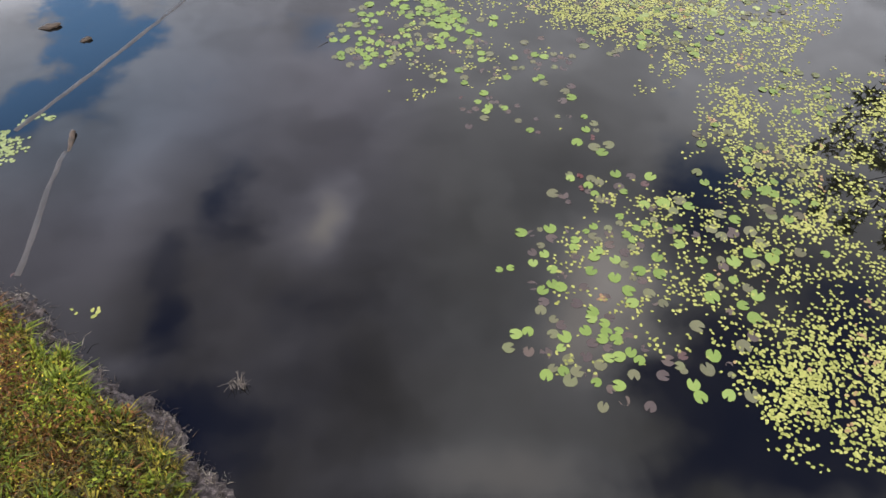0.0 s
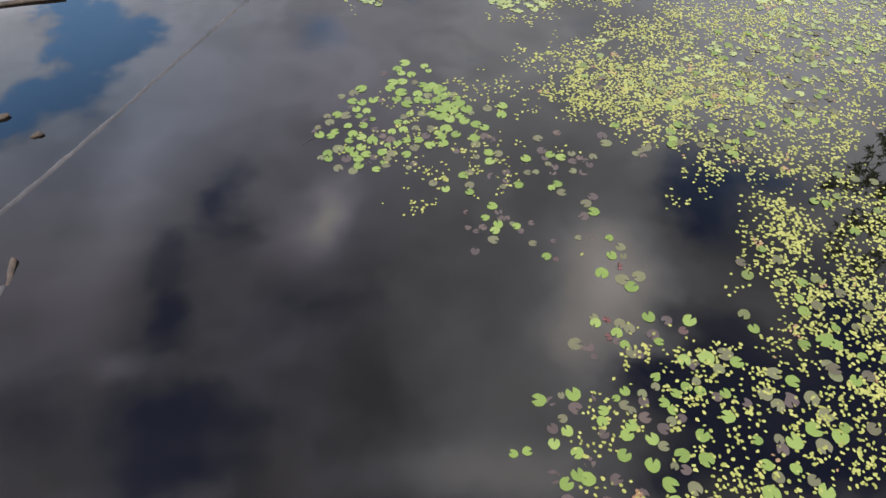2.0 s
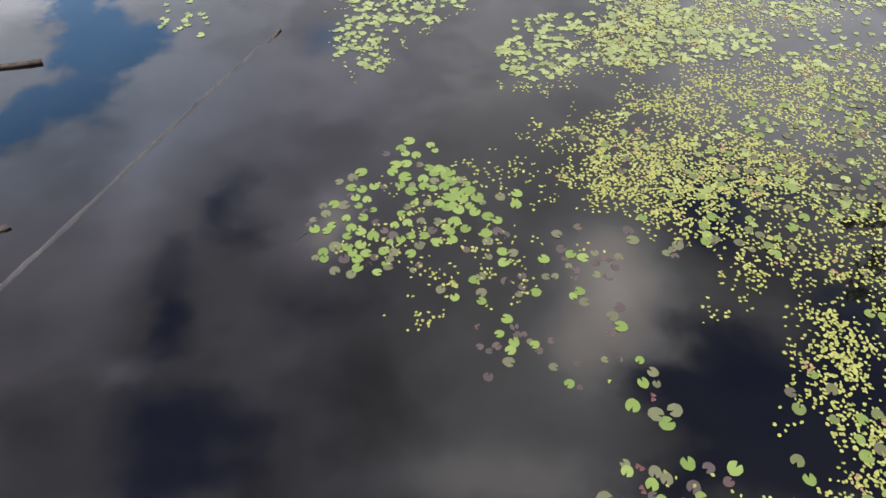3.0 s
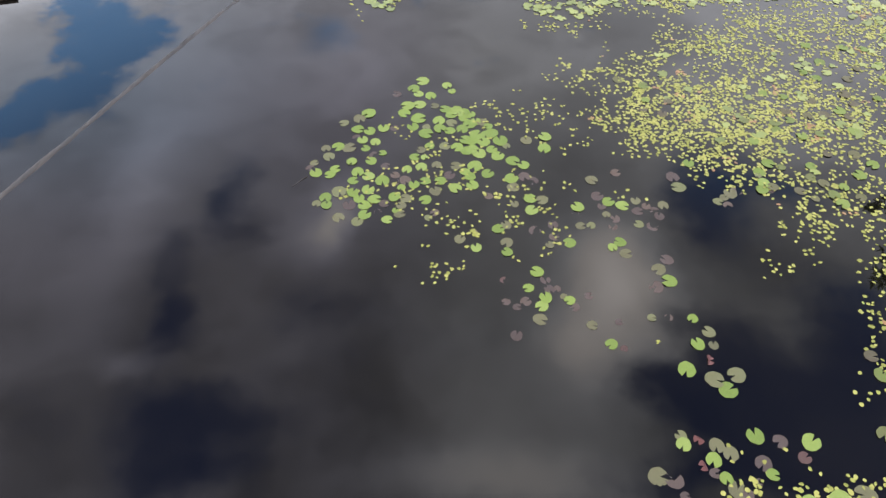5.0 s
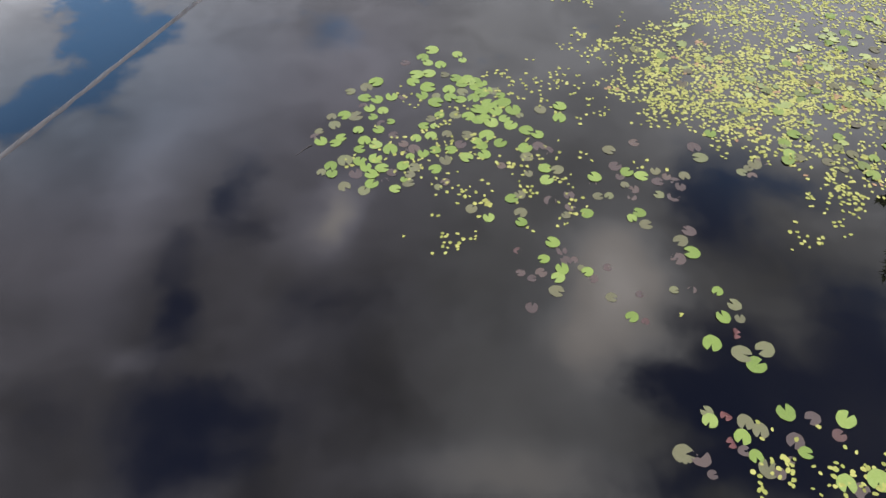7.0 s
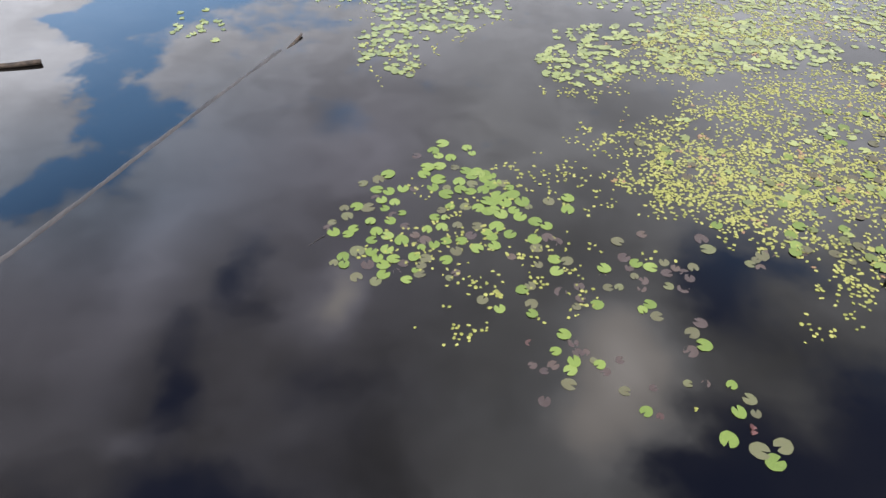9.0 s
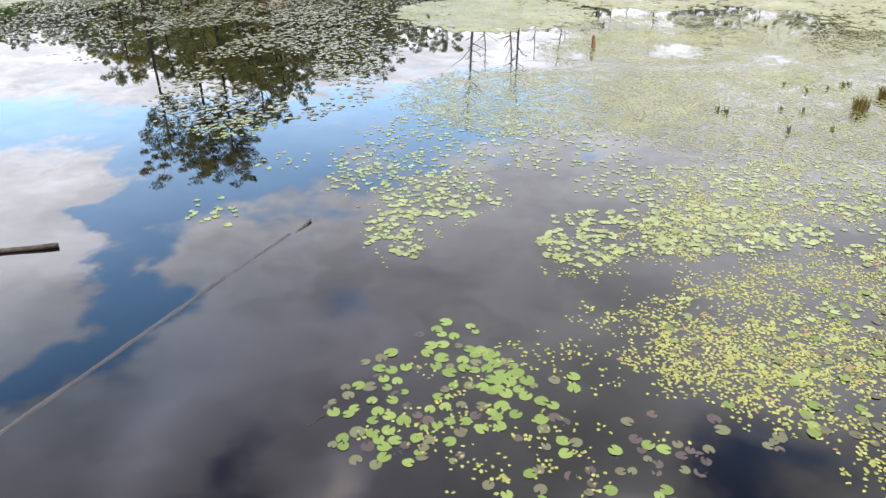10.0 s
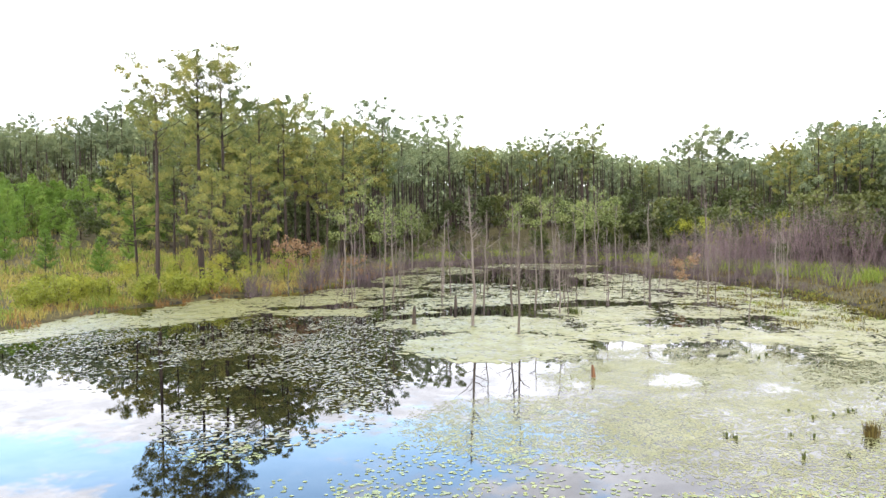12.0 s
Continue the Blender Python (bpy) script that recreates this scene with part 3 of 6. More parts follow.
raft("pad_green", [(-1.09, 7.82, 0.08), (-0.82, 8.15, 0.085), (-0.78, 8.32, 0.095), (-0.68, 7.86, 0.08), (-0.61, 8.35, 0.086), (-0.61, 8.04, 0.102), (-0.49, 7.72, 0.096), (-0.32, 8, 0.085), (-0.3, 7.83, 0.084), (-0.24, 8.26, 0.077), (-0.16, 7.79, 0.075), (-0.15, 8.13, 0.077), (-0.04, 8.18, 0.077), (0.01, 7.83, 0.084), (0.05, 8.07, 0.085), (0.07, 7.6, 0.091), (0.12, 7.94, 0.093), (0.14, 8.16, 0.06), (0.22, 7.71, 0.1), (0.31, 7.57, 0.09), (0.38, 7.9, 0.059), (0.42, 7.75, 0.091), (0.54, 7.6, 0.099), (1.16, 7.7, 0.087), (-0.72, 8.73, 0.084), (-0.64, 8.6, 0.07), (-0.6, 8.91, 0.094), (-0.46, 8.56, 0.083), (-0.23, 8.81, 0.071), (-0.15, 8.68, 0.057)])
raft("pad_olive", [(-1.82, 6.33, 0.057), (-1.51, 6.1, 0.075), (-1.27, 6.04, 0.071), (-0.75, 6.19, 0.071), (-0.74, 6.33, 0.061), (-0.69, 6.46, 0.073), (-0.39, 6.13, 0.049), (0.01, 5.79, 0.066), (0.58, 6.04, 0.067), (0.58, 5.75, 0.073), (0.7, 6.4, 0.053), (1.05, 6.48, 0.076), (1.1, 5.73, 0.051), (1.5, 6.05, 0.059), (-1.96, 7.08, 0.056), (-1.84, 7.37, 0.065)])
raft("pad_olive", [(-1.78, 7.21, 0.077), (-1.56, 6.55, 0.093), (-1.53, 7.4, 0.094), (-0.54, 7.38, 0.061), (-0.32, 7.09, 0.064), (-0.32, 6.6, 0.077), (-0.22, 7.47, 0.074), (-0.06, 7.08, 0.072), (0.69, 6.7, 0.078), (-1.66, 7.91, 0.067), (-1.45, 8.01, 0.085), (-0.49, 7.86, 0.059), (-0.39, 8.33, 0.06), (-0.14, 7.96, 0.076), (0.29, 7.99, 0.076), (0.62, 7.5, 0.057), (0.9, 7.62, 0.078)])
raft("pad_brown", [(-1.4, 6.32, 0.08), (-1.03, 6.22, 0.045), (-0.96, 6.36, 0.065), (-0.31, 6.22, 0.056), (0.18, 5.9, 0.052), (0.93, 5.96, 0.07), (1.16, 6.06, 0.067), (1.16, 5.86, 0.059), (-2, 6.98, 0.056), (-1.17, 7.26, 0.065), (-1, 7.05, 0.06), (-0.86, 6.88, 0.063), (-0.85, 6.75, 0.055), (-0.72, 6.79, 0.078), (-0.14, 6.9, 0.071), (0.37, 6.53, 0.054), (0.84, 6.9, 0.079), (0.95, 6.83, 0.07), (-1.45, 7.61, 0.058), (-0.94, 7.82, 0.059), (-0.96, 8.59, 0.066)])
# straggling pads between the rafts
raft("pad_green", [(2.23, 3.21, 0.07), (2.49, 3.06, 0.074), (2.57, 2.88, 0.063), (2.95, 3.32, 0.084), (3.02, 2.93, 0.06), (3.29, 2.66, 0.083), (3.48, 3.27, 0.091), (3.58, 2.7, 0.098), (1.67, 4.34, 0.064), (2.42, 4.05, 0.09), (2.6, 4.37, 0.075), (2.8, 3.82, 0.093), (0.81, 5.07, 0.062), (0.92, 5.31, 0.076), (0.95, 4.82, 0.073), (1, 4.94, 0.073), (1.27, 4.91, 0.061), (2.44, 5.22, 0.087), (2.61, 4.7, 0.057), (1.85, 5.71, 0.058), (1.89, 6.47, 0.076), (1.95, 5.8, 0.072), (2.06, 6.41, 0.082), (3.05, 7.22, 0.072), (3.96, 6.87, 0.085)])
raft("pad_olive", [(1.93, 2.88, 0.09), (2.22, 3.3, 0.058), (2.55, 3.21, 0.073), (2.65, 2.77, 0.084), (2.67, 3.13, 0.075), (2.69, 3.94, 0.094), (2.77, 4.36, 0.052), (2.93, 4, 0.089), (0.92, 4.64, 0.077), (1.21, 4.96, 0.043), (1.49, 4.58, 0.059), (2.16, 4.7, 0.048), (2.35, 5.39, 0.079), (2.75, 4.53, 0.07), (1.63, 6.06, 0.053), (1.84, 6.25, 0.051), (2, 5.62, 0.071), (2.22, 6.1, 0.06), (2.24, 6.5, 0.062), (2.58, 6.43, 0.068), (1.72, 6.86, 0.078), (2.83, 6.76, 0.091), (3.29, 6.52, 0.062), (3.38, 6.59, 0.055), (3.48, 6.67, 0.083), (3.92, 7.01, 0.043)])
raft("pad_brown", [(2.08, 2.85, 0.083), (2.15, 2.7, 0.044), (2.48, 2.93, 0.055), (2.74, 2.73, 0.054), (2.88, 2.86, 0.035), (2.96, 3.04, 0.079), (3.18, 3.27, 0.07), (3.4, 2.6, 0.073), (0.65, 4.42, 0.064), (0.55, 4.87, 0.049), (0.67, 4.8, 0.048), (0.77, 4.88, 0.061), (1.01, 5.2, 0.062), (1.05, 5.06, 0.062), (1.14, 5.07, 0.043), (1.32, 4.82, 0.054), (1.49, 4.98, 0.049), (1.79, 4.63, 0.042)])
raft("pad_brown", [(2.28, 5.13, 0.08), (2.35, 4.71, 0.045), (1.46, 6.25, 0.041), (1.8, 6.39, 0.055), (1.9, 6.05, 0.053), (1.94, 6.18, 0.061), (2.24, 6.32, 0.068), (2.36, 6.41, 0.055), (2.39, 6.07, 0.07), (2.45, 6.34, 0.058), (2.47, 5.54, 0.077), (2.5, 6.24, 0.061), (3.4, 6.46, 0.058), (1.76, 6.57, 0.076), (2.05, 7.01, 0.064), (2.79, 6.95, 0.085), (3.59, 6.74, 0.077), (4.01, 6.75, 0.056)])
raft("pad_sunk", [(3.37, 3.11, 0.061), (1.8, 4.29, 0.04), (0.53, 5.18, 0.044)])
raft("folded", [(2.39, 3.27, 0.057), (2.39, 3, 0.056), (2.67, 4.17, 0.062)])
# loose raft of pads off the bank
raft("pad_green", [(3.44, -0.55, 0.086), (3.79, -0.52, 0.082), (1.24, 0.32, 0.081), (1.4, 0.36, 0.073), (1.59, -0.28, 0.081), (1.81, 0.12, 0.061), (1.81, -0.22, 0.07), (1.87, 0.29, 0.088), (2.15, 0.39, 0.077), (2.2, -0.37, 0.063), (2.35, 0.26, 0.073), (2.4, -0.02, 0.071), (2.42, 0.37, 0.073), (2.47, -0.41, 0.08), (2.53, 0.26, 0.08), (2.53, 0, 0.082), (2.58, 0.39, 0.059), (2.69, 0.07, 0.072), (2.78, -0.05, 0.071), (3.39, -0.38, 0.083), (3.73, 0.04, 0.093), (1.06, 1.38, 0.051), (1.22, 1.41, 0.055)])
raft("pad_green", [(1.64, 1.03, 0.077), (1.78, 1.14, 0.077), (1.8, 1.4, 0.071), (1.89, 1.09, 0.081), (2.25, 0.58, 0.075), (2.28, 0.69, 0.079), (2.34, 1.38, 0.079), (2.41, 0.51, 0.07), (2.65, 1.27, 0.086), (2.81, 1.04, 0.088), (2.83, 0.84, 0.08), (3.01, 1.39, 0.086), (3.28, 1.34, 0.086), (3.92, 0.95, 0.099), (3.96, 1.29, 0.07), (4.28, 1.25, 0.066), (4.3, 0.82, 0.079), (4.4, 0.62, 0.093), (4.54, 0.99, 0.092), (1.4, 2.07, 0.086), (1.54, 1.51, 0.067), (1.71, 1.67, 0.068), (1.83, 2.16, 0.091), (2.14, 1.8, 0.065)])
raft("pad_green", [(2.17, 1.94, 0.065), (2.35, 2.11, 0.049), (2.41, 1.63, 0.076), (2.47, 2.21, 0.062), (2.48, 1.75, 0.072), (2.7, 1.59, 0.076), (2.88, 2.41, 0.059), (2.92, 2.06, 0.066), (3.01, 1.96, 0.061), (3.09, 2.19, 0.062), (3.24, 2.28, 0.067), (3.3, 1.64, 0.08), (3.4, 2.23, 0.066), (3.66, 1.89, 0.081), (3.7, 2.2, 0.066), (3.93, 1.59, 0.06), (4.36, 1.58, 0.095), (4.58, 2.38, 0.084), (4.64, 1.74, 0.096), (4.92, 1.65, 0.096), (5.37, 2.4, 0.075), (3.95, 2.64, 0.081), (5.15, 2.98, 0.087), (5.3, 2.92, 0.078)])
raft("pad_olive", [(2.24, -0.7, 0.071), (4.07, -0.52, 0.086), (1.14, 0.11, 0.079), (1.68, -0.18, 0.064), (1.72, 0.33, 0.07), (1.88, -0.35, 0.087), (1.89, -0.05, 0.075), (1.98, -0.22, 0.081), (2.28, -0.12, 0.078), (2.68, -0.26, 0.077), (3.27, -0.12, 0.064), (3.31, -0.19, 0.049), (3.61, -0.16, 0.095), (3.62, 0.48, 0.092), (3.89, -0.24, 0.046), (4.15, 0.18, 0.098), (1.59, 0.7, 0.075), (1.75, 0.56, 0.06), (2.9, 1.26, 0.047), (3.08, 1, 0.08), (3.24, 0.84, 0.068)])
raft("pad_olive", [(4.05, 1.15, 0.07), (4.44, 1.12, 0.069), (1.67, 1.83, 0.057), (1.68, 2.14, 0.045), (2.44, 2.02, 0.066), (2.52, 1.95, 0.049), (2.68, 2.18, 0.058), (2.82, 1.5, 0.063), (2.86, 2.28, 0.054), (2.97, 1.82, 0.061), (3.38, 2.36, 0.054), (4.19, 2.2, 0.087), (4.19, 1.61, 0.06), (4.3, 2.05, 0.082), (4.38, 2.49, 0.088), (4.69, 1.53, 0.091), (4.74, 2.15, 0.095), (4.85, 1.93, 0.089), (5.14, 2.47, 0.084), (3.7, 2.54, 0.072), (3.83, 2.76, 0.098), (5.09, 2.62, 0.076)])
raft("pad_brown", [(2.51, -0.61, 0.068), (2.81, -0.69, 0.075), (1.39, 0.06, 0.072), (1.61, 0.04, 0.079), (1.85, 0.47, 0.074), (2.12, 0, 0.075), (2.15, -0.27, 0.077), (2.22, 0.2, 0.073), (2.37, -0.46, 0.059), (2.41, 0.13, 0.061), (2.68, 0.29, 0.08), (2.88, 0.13, 0.054), (3.04, -0.26, 0.077), (3.14, -0.04, 0.082), (3.9, -0.09, 0.043), (4.32, 0.34, 0.08), (1.5, 1.11, 0.077), (1.64, 0.84, 0.072), (1.93, 1.29, 0.063), (2.08, 0.82, 0.076), (2.21, 1.09, 0.069)])
raft("pad_brown", [(2.48, 0.92, 0.069), (2.49, 0.6, 0.067), (3.02, 1.22, 0.062), (3.13, 0.86, 0.053), (4.1, 0.72, 0.053), (4.2, 1.48, 0.075), (1.54, 1.7, 0.064), (1.55, 2.06, 0.062), (1.84, 1.97, 0.082), (2.11, 2.13, 0.058), (2.14, 1.64, 0.06), (2.66, 1.86, 0.073), (2.68, 2.07, 0.066), (2.86, 1.72, 0.072), (3.1, 1.86, 0.057), (3.59, 2.15, 0.062), (3.93, 2.08, 0.062), (4.47, 2.12, 0.099)])
raft("pad_sunk", [(3.34, 0.03, 0.064)])

# pads mixed in among the small leaves: cx, cy, rx, ry, turn, how many, least gap
STRAYS = [(4.6, 6.9, 0.9, 0.4, -10, 14, 0.16), (5.2, 8.0, 1.6, 1.0, 0, 34, 0.16), (6.6, 9.2, 1.4, 1.2, 0, 30, 0.16), (4.8, 3.6, 0.7, 1.0, 0, 14, 0.2), (5.6, 2.6, 0.8, 1.2, 0, 12, 0.2), (2.6, 8.6, 0.8, 0.4, -25, 6, 0.2), (6.4, 5.6, 0.9, 0.8, 0, 14, 0.17)]
extra, taken = Buf(), {}
for *patch, count, gap in STRAYS:
    for x, y in spaced(rng, patch, count, gap, taken):
        src = rng.choice(PADS["pad_green"])
        m = pose(x, y, rng.uniform(0.003, 0.014), rng.uniform(-2, 2), rng.uniform(-2, 2), rng.uniform(0, 360)) @ Matrix.Scale(rng.uniform(0.06, 0.09), 4)
        k = len(extra.v)
        extra.v += [m @ v.co for v in src.vertices]
        extra.f += [tuple(k + i for i in p.vertices) for p in src.polygons]
tagged(new("more_lily_pads", extra.mesh("more_lily_pads", M["pad_mixed"], True)), "green and olive lily pads drifting among small leaves", "lily pads", kind="stuff")


def scatter(seed, patches, clump=0.0, ragged=0.0, holes=0.0):
    """Places from patches of (cx, cy, rx, ry, turn, how many); clump gathers them in little rafts."""
    g, out = random.Random(seed), []
    for *patch, count in patches:
        left = count
        while left > 0:
            x, y = in_patch(g, patch)
            if shore_distance(x, y) > -0.3 or (ragged and noise.noise((x * ragged, y * ragged * 0.6, seed)) + 0.45 * noise.noise((x * ragged * 4, y * ragged * 2.5, seed)) < g.uniform(-0.28, 0.02) + holes):
                left -= 0.5
                continue
            k = min(math.ceil(left), g.choice((1, 1, 2, 3, 5, 8)) if clump else 1)
            for _ in range(k):
                out.append((x + g.gauss(0, clump), y + g.gauss(0, clump)))
            left -= k
    return out


def inside(x, y, outline):
    hit = False
    for (ax, ay), (bx, by) in zip(outline, outline[1:] + outline[:1]):
        if (ay > y) != (by > y) and x < (bx - ax) * (y - ay) / (by - ay) + ax:
            hit = not hit
    return hit


def drift(seed, fields, share=1.0, clump=0.05):
    """Places in fields of (leaves on a square metre, outline): little rafts, with a frayed edge and thin spots."""
    g, out = random.Random(seed), []
    for density, outline in fields:
        xs, ys = [p[0] for p in outline], [p[1] for p in outline]
        tries = density * share * (max(xs) - min(xs)) * (max(ys) - min(ys))
        while tries > 0:
            k = g.choice((1, 1, 1, 2, 3, 4, 6, 9))
            tries -= k
            x, y = g.uniform(min(xs), max(xs)), g.uniform(min(ys), max(ys))
            if not inside(x + g.gauss(0, 0.14), y + g.gauss(0, 0.14), outline):
                continue
            if noise.noise((x * 1.3, y * 1.3, 3.0)) + 0.6 * noise.noise((x * 3.7, y * 3.7, 7.0)) < g.uniform(-0.75, 0.05):
                continue
            for _ in range(k):
                out.append((x + g.gauss(0, clump * (1 + 0.12 * k)), y + g.gauss(0, clump * (1 + 0.12 * k))))
    return out


FAR_DRIFTS = [
    (190, [(1.8, 9.2), (3.0, 10.2), (4.1, 10.4), (4.7, 11.0), (7.2, 11.7), (10.6, 12.0), (6.4, 5.8), (4.4, 6.1), (3.6, 6.9), (3.0, 7.2), (2.1, 7.6), (1.9, 8.4)]),
    (95, [(3.0, 10.2), (4.1, 10.4), (4.7, 11.0), (7.2, 11.7), (7.4, 10.6), (4.6, 9.7), (3.1, 9.5)]),
    (260, [(2.5, 9.2), (3.2, 8.8), (4.5, 9.1), (5.9, 8.2), (5.2, 7.3), (4.7, 7.6), (3.2, 7.4), (2.3, 7.6)]),
    (330, [(2.8, 12.2), (4.1, 13.8), (5.2, 13.7), (5.9, 12.8), (5.1, 11.6), (3.4, 10.8), (2.5, 11.3)]),
    (60, [(0.8, 10.5), (1.0, 11.5), (1.8, 12.1), (2.7, 12.2), (2.3, 10.3), (1.2, 10.1)]),
    (150, [(3.0, 14.1), (5.0, 15.6), (9.0, 15.6), (9.6, 13.4), (7.6, 12.6), (5.7, 12.3), (4.1, 13.4)]),
    (60, [(1.2, 9.6), (1.9, 9.2), (2.0, 7.5), (1.2, 7.9), (1.6, 8.6)]),
]
NEAR_DRIFTS = [
    (190, [(4.7, 4.4), (5.1, 5.6), (5.8, 5.6), (9.0, 6.2), (9.9, 5.7), (7.3, -1.7), (4.3, -1.4), (3.9, -0.4), (4.5, 0.3), (5.0, 1.4), (4.7, 3.0), (4.4, 3.7)]),
    (150, [(4.5, 5.1), (5.4, 5.6), (6.1, 4.9), (6.3, 4.0), (5.3, 3.5), (4.6, 3.8)]),
    (260, [(4.4, 0.3), (5.0, 0.7), (5.9, 0.2), (7.1, -0.1), (6.0, -1.7), (5.3, -1.5), (4.3, -1.2), (4.0, -0.7)]),
    (58, [(2.1, 2.7), (3.9, 2.9), (4.7, 3.1), (5.1, 1.4), (4.4, 0.1), (3.9, -0.5), (2.1, -0.5), (1.6, 1.2)]),
]
LOOSE = [
    (60, [(3.4, 2.9), (4.7, 3.2), (5.1, 1.4), (4.5, 0.1), (3.9, -0.5), (3.5, 0.6)]), (62, [(-0.8, 5.1), (-0.5, 5.7), (0.3, 6.2), (1.1, 6.5), (1.4, 5.7), (0.3, 5.5), (-0.3, 5.1)]),
    (40, [(1.9, 4.8), (2.4, 4.8), (2.3, 4.3), (1.9, 4.5)]), (60, [(2.4, 2.8), (3.5, 3.3), (3.7, 3.0), (3.6, 2.5), (2.4, 2.5)]),
    (38, [(3.8, 5.8), (4.4, 6.0), (4.6, 5.8), (4.1, 5.2), (3.4, 5.6)]), (190, [(0.1, 8.5), (0.8, 8.4), (0.7, 7.9), (0.3, 8.1)]),
    (34, [(1.1, 9.4), (1.8, 9.1), (1.8, 7.3), (1.1, 7.3), (0.7, 7.8)]), (60, [(-1.6, 6.2), (-0.9, 8.4), (0.6, 7.2), (1.2, 6.6), (0.2, 6.0)]),
    (20, [(1.2, 6.9), (2.6, 6.8), (2.6, 5.9), (1.4, 5.8)]), (22, [(-3.2, 15.5), (0.4, 15.6), (0.2, 12.4), (-1.7, 10.6), (-2.3, 11.2)]),
    (45, [(4.4, 6.2), (6.4, 6.4), (6.2, 5.2), (5.2, 5.4)]),
]
spots = drift(11, FAR_DRIFTS + NEAR_DRIFTS + LOOSE, 1.25)
many_discs("watershield_leaves", "thousands of small yellow-green oval floating leaves", M["shield"], spots, np.random.RandomState(3).uniform(0.018, 0.030, len(spots)), 21, 8, oval=(0.58, 0.9))
spots = drift(12, FAR_DRIFTS + NEAR_DRIFTS, 0.035, 0.03)
many_discs("reddish_floating_leaves", "small reddish withering floating leaves", M["shield_red"], spots, np.random.RandomState(4).uniform(0.020, 0.034, len(spots)), 22, 8)
FAR_PADS = [(5.2, 8.8, 2.4, 1.7, 0, 45), (1.8, 11.4, 0.9, 0.75, 10, 75), (4.6, 11.8, 1.9, 0.6, 10, 150), (7.8, 10.8, 1.5, 2.2, 0, 110),
            (-1.7, 11.8, 0.6, 1.0, 20, 62), (-0.9, 13.6, 1.3, 1.4, 0, 190), (-1.9, 16.0, 1.9, 1.7, 0, 170), (1.6, 16.5, 2.2, 1.8, 0, 150), (4.2, 14.3, 2.4, 1.0, 8, 190),
            (7.2, 14.3, 2.3, 1.5, 0, 260), (-5.4, 12.6, 0.5, 0.8, 30, 14), (-4.6, 15.3, 0.6, 1.0, 0, 16), (-6.6, 17.6, 1.1, 0.9, 0, 80), (3.4, 12.7, 2.2, 0.45, 8, 110), (-0.8, 18.0, 2.4, 1.2, 0, 110), (-2.6, 14.4, 0.9, 0.9, 0, 60)]
spots = scatter(13, [(*p[:5], int(p[5] * 1.3)) for p in FAR_PADS])
many_discs("distant_lily_pads", "pale green lily pads crowding the open water", M["far_pad"], spots, np.random.RandomState(5).uniform(0.05, 0.085, len(spots)) * np.where(np.array(spots)[:, 1] > 13.5, 0.8, 1.0), 23, 12, True, 0.006, 0.02, (0.85, 1.0))
FIELD = [(-6.5, 21, 3.4, 3.5, 0, 500), (-7.0, 26, 4.0, 4.5, 0, 900), (-10, 29, 6.5, 5.5, 10, 1100), (-14, 35, 7.5, 5.0, 0, 1500), (-8, 36, 6.0, 5.5, 0, 1400), (-10, 42, 9.0, 3.0, 0, 1200), (-21, 40, 5.0, 3.5, 20, 900), (-17, 31, 5.0, 3.5, 0, 500), (-22, 35, 3.5, 3.0, 0, 300)]
spots = scatter(14, [(*p[:5], int(p[5] * 1.1)) for p in FIELD], 0.0, 0.22)
many_discs("lily_field", "broad field of dull green lily pads on dark water", M["dull_pad"], spots, np.random.RandomState(6).uniform(0.055, 0.095, len(spots)), 24, 10, True, 0.006, 0.10, (0.85, 1.0))
THIN_MATS = [(2, 20.5, 4.5, 3.4, 0, 6500), (7.5, 19.5, 4.5, 4.4, 0, 9000), (8, 26, 6, 4, 0, 9000), (14, 24, 5, 5, 0, 8000), (8, 30.5, 5, 3, 0, 6500), (7, 27.5, 4, 3, 10, 5000), (14, 31, 5, 4, 0, 5200), (18, 28, 4.5, 5, 0, 3600)]
MATS = [(0.5, 34, 4.3, 4.0, 0, 5200), (0, 41.5, 6, 3.4, 0, 3600), (8, 40, 5, 5.5, 0, 3800), (15.5, 38, 4, 4, 0, 2600), (12, 47, 8, 3.5, 0, 3200), (20.5, 42, 3, 5, 0, 2200), (-19.5, 48.5, 4, 4.5, 30, 2600), (-15, 55, 5, 4, 10, 2600), (-10, 62, 5, 5, 0, 1800), (-9, 47.5, 6, 2, 0, 1500), (2, 54, 5, 2, 0, 700), (-6, 92, 6, 9, 10, 2200), (8, 100, 8, 7, 0, 2600), (14, 80, 4, 7, 0, 1500)]
BACK_MATS = [(-8, 77, 4, 7, 0, 1700), (21, 60, 3.5, 7, 0, 1200), (4, 60, 8, 6, 0, 2600), (14, 60, 8, 8, 0, 3600), (20, 50, 5, 6, 0, 2600), (-4, 53, 6, 4, 0, 1500), (17, 70, 6, 6, 0, 2000), (-2, 68, 5, 3, 0, 700), (-22, 43, 5, 3, 20, 1900), (19, 33, 4, 5, 0, 1500), (-25, 42, 2.5, 5, 10, 1400), (-26, 37, 2.5, 3, 0, 900), (-21, 54, 2, 5, 35, 900)]
spots = scatter(15, [(*p[:5], int(p[5] * 2.2)) for p in THIN_MATS], 0.12, 0.35, -0.42)
many_discs("thin_weed", "thin scatter of tiny pale floating weed", M["mat"], spots, np.random.RandomState(9).uniform(0.015, 0.042, len(spots)), 27, 5, False, 0.004, 0.02, (0.5, 1.0))
spots = scatter(15, MATS + BACK_MATS, 0.2, 0.22, -0.2)
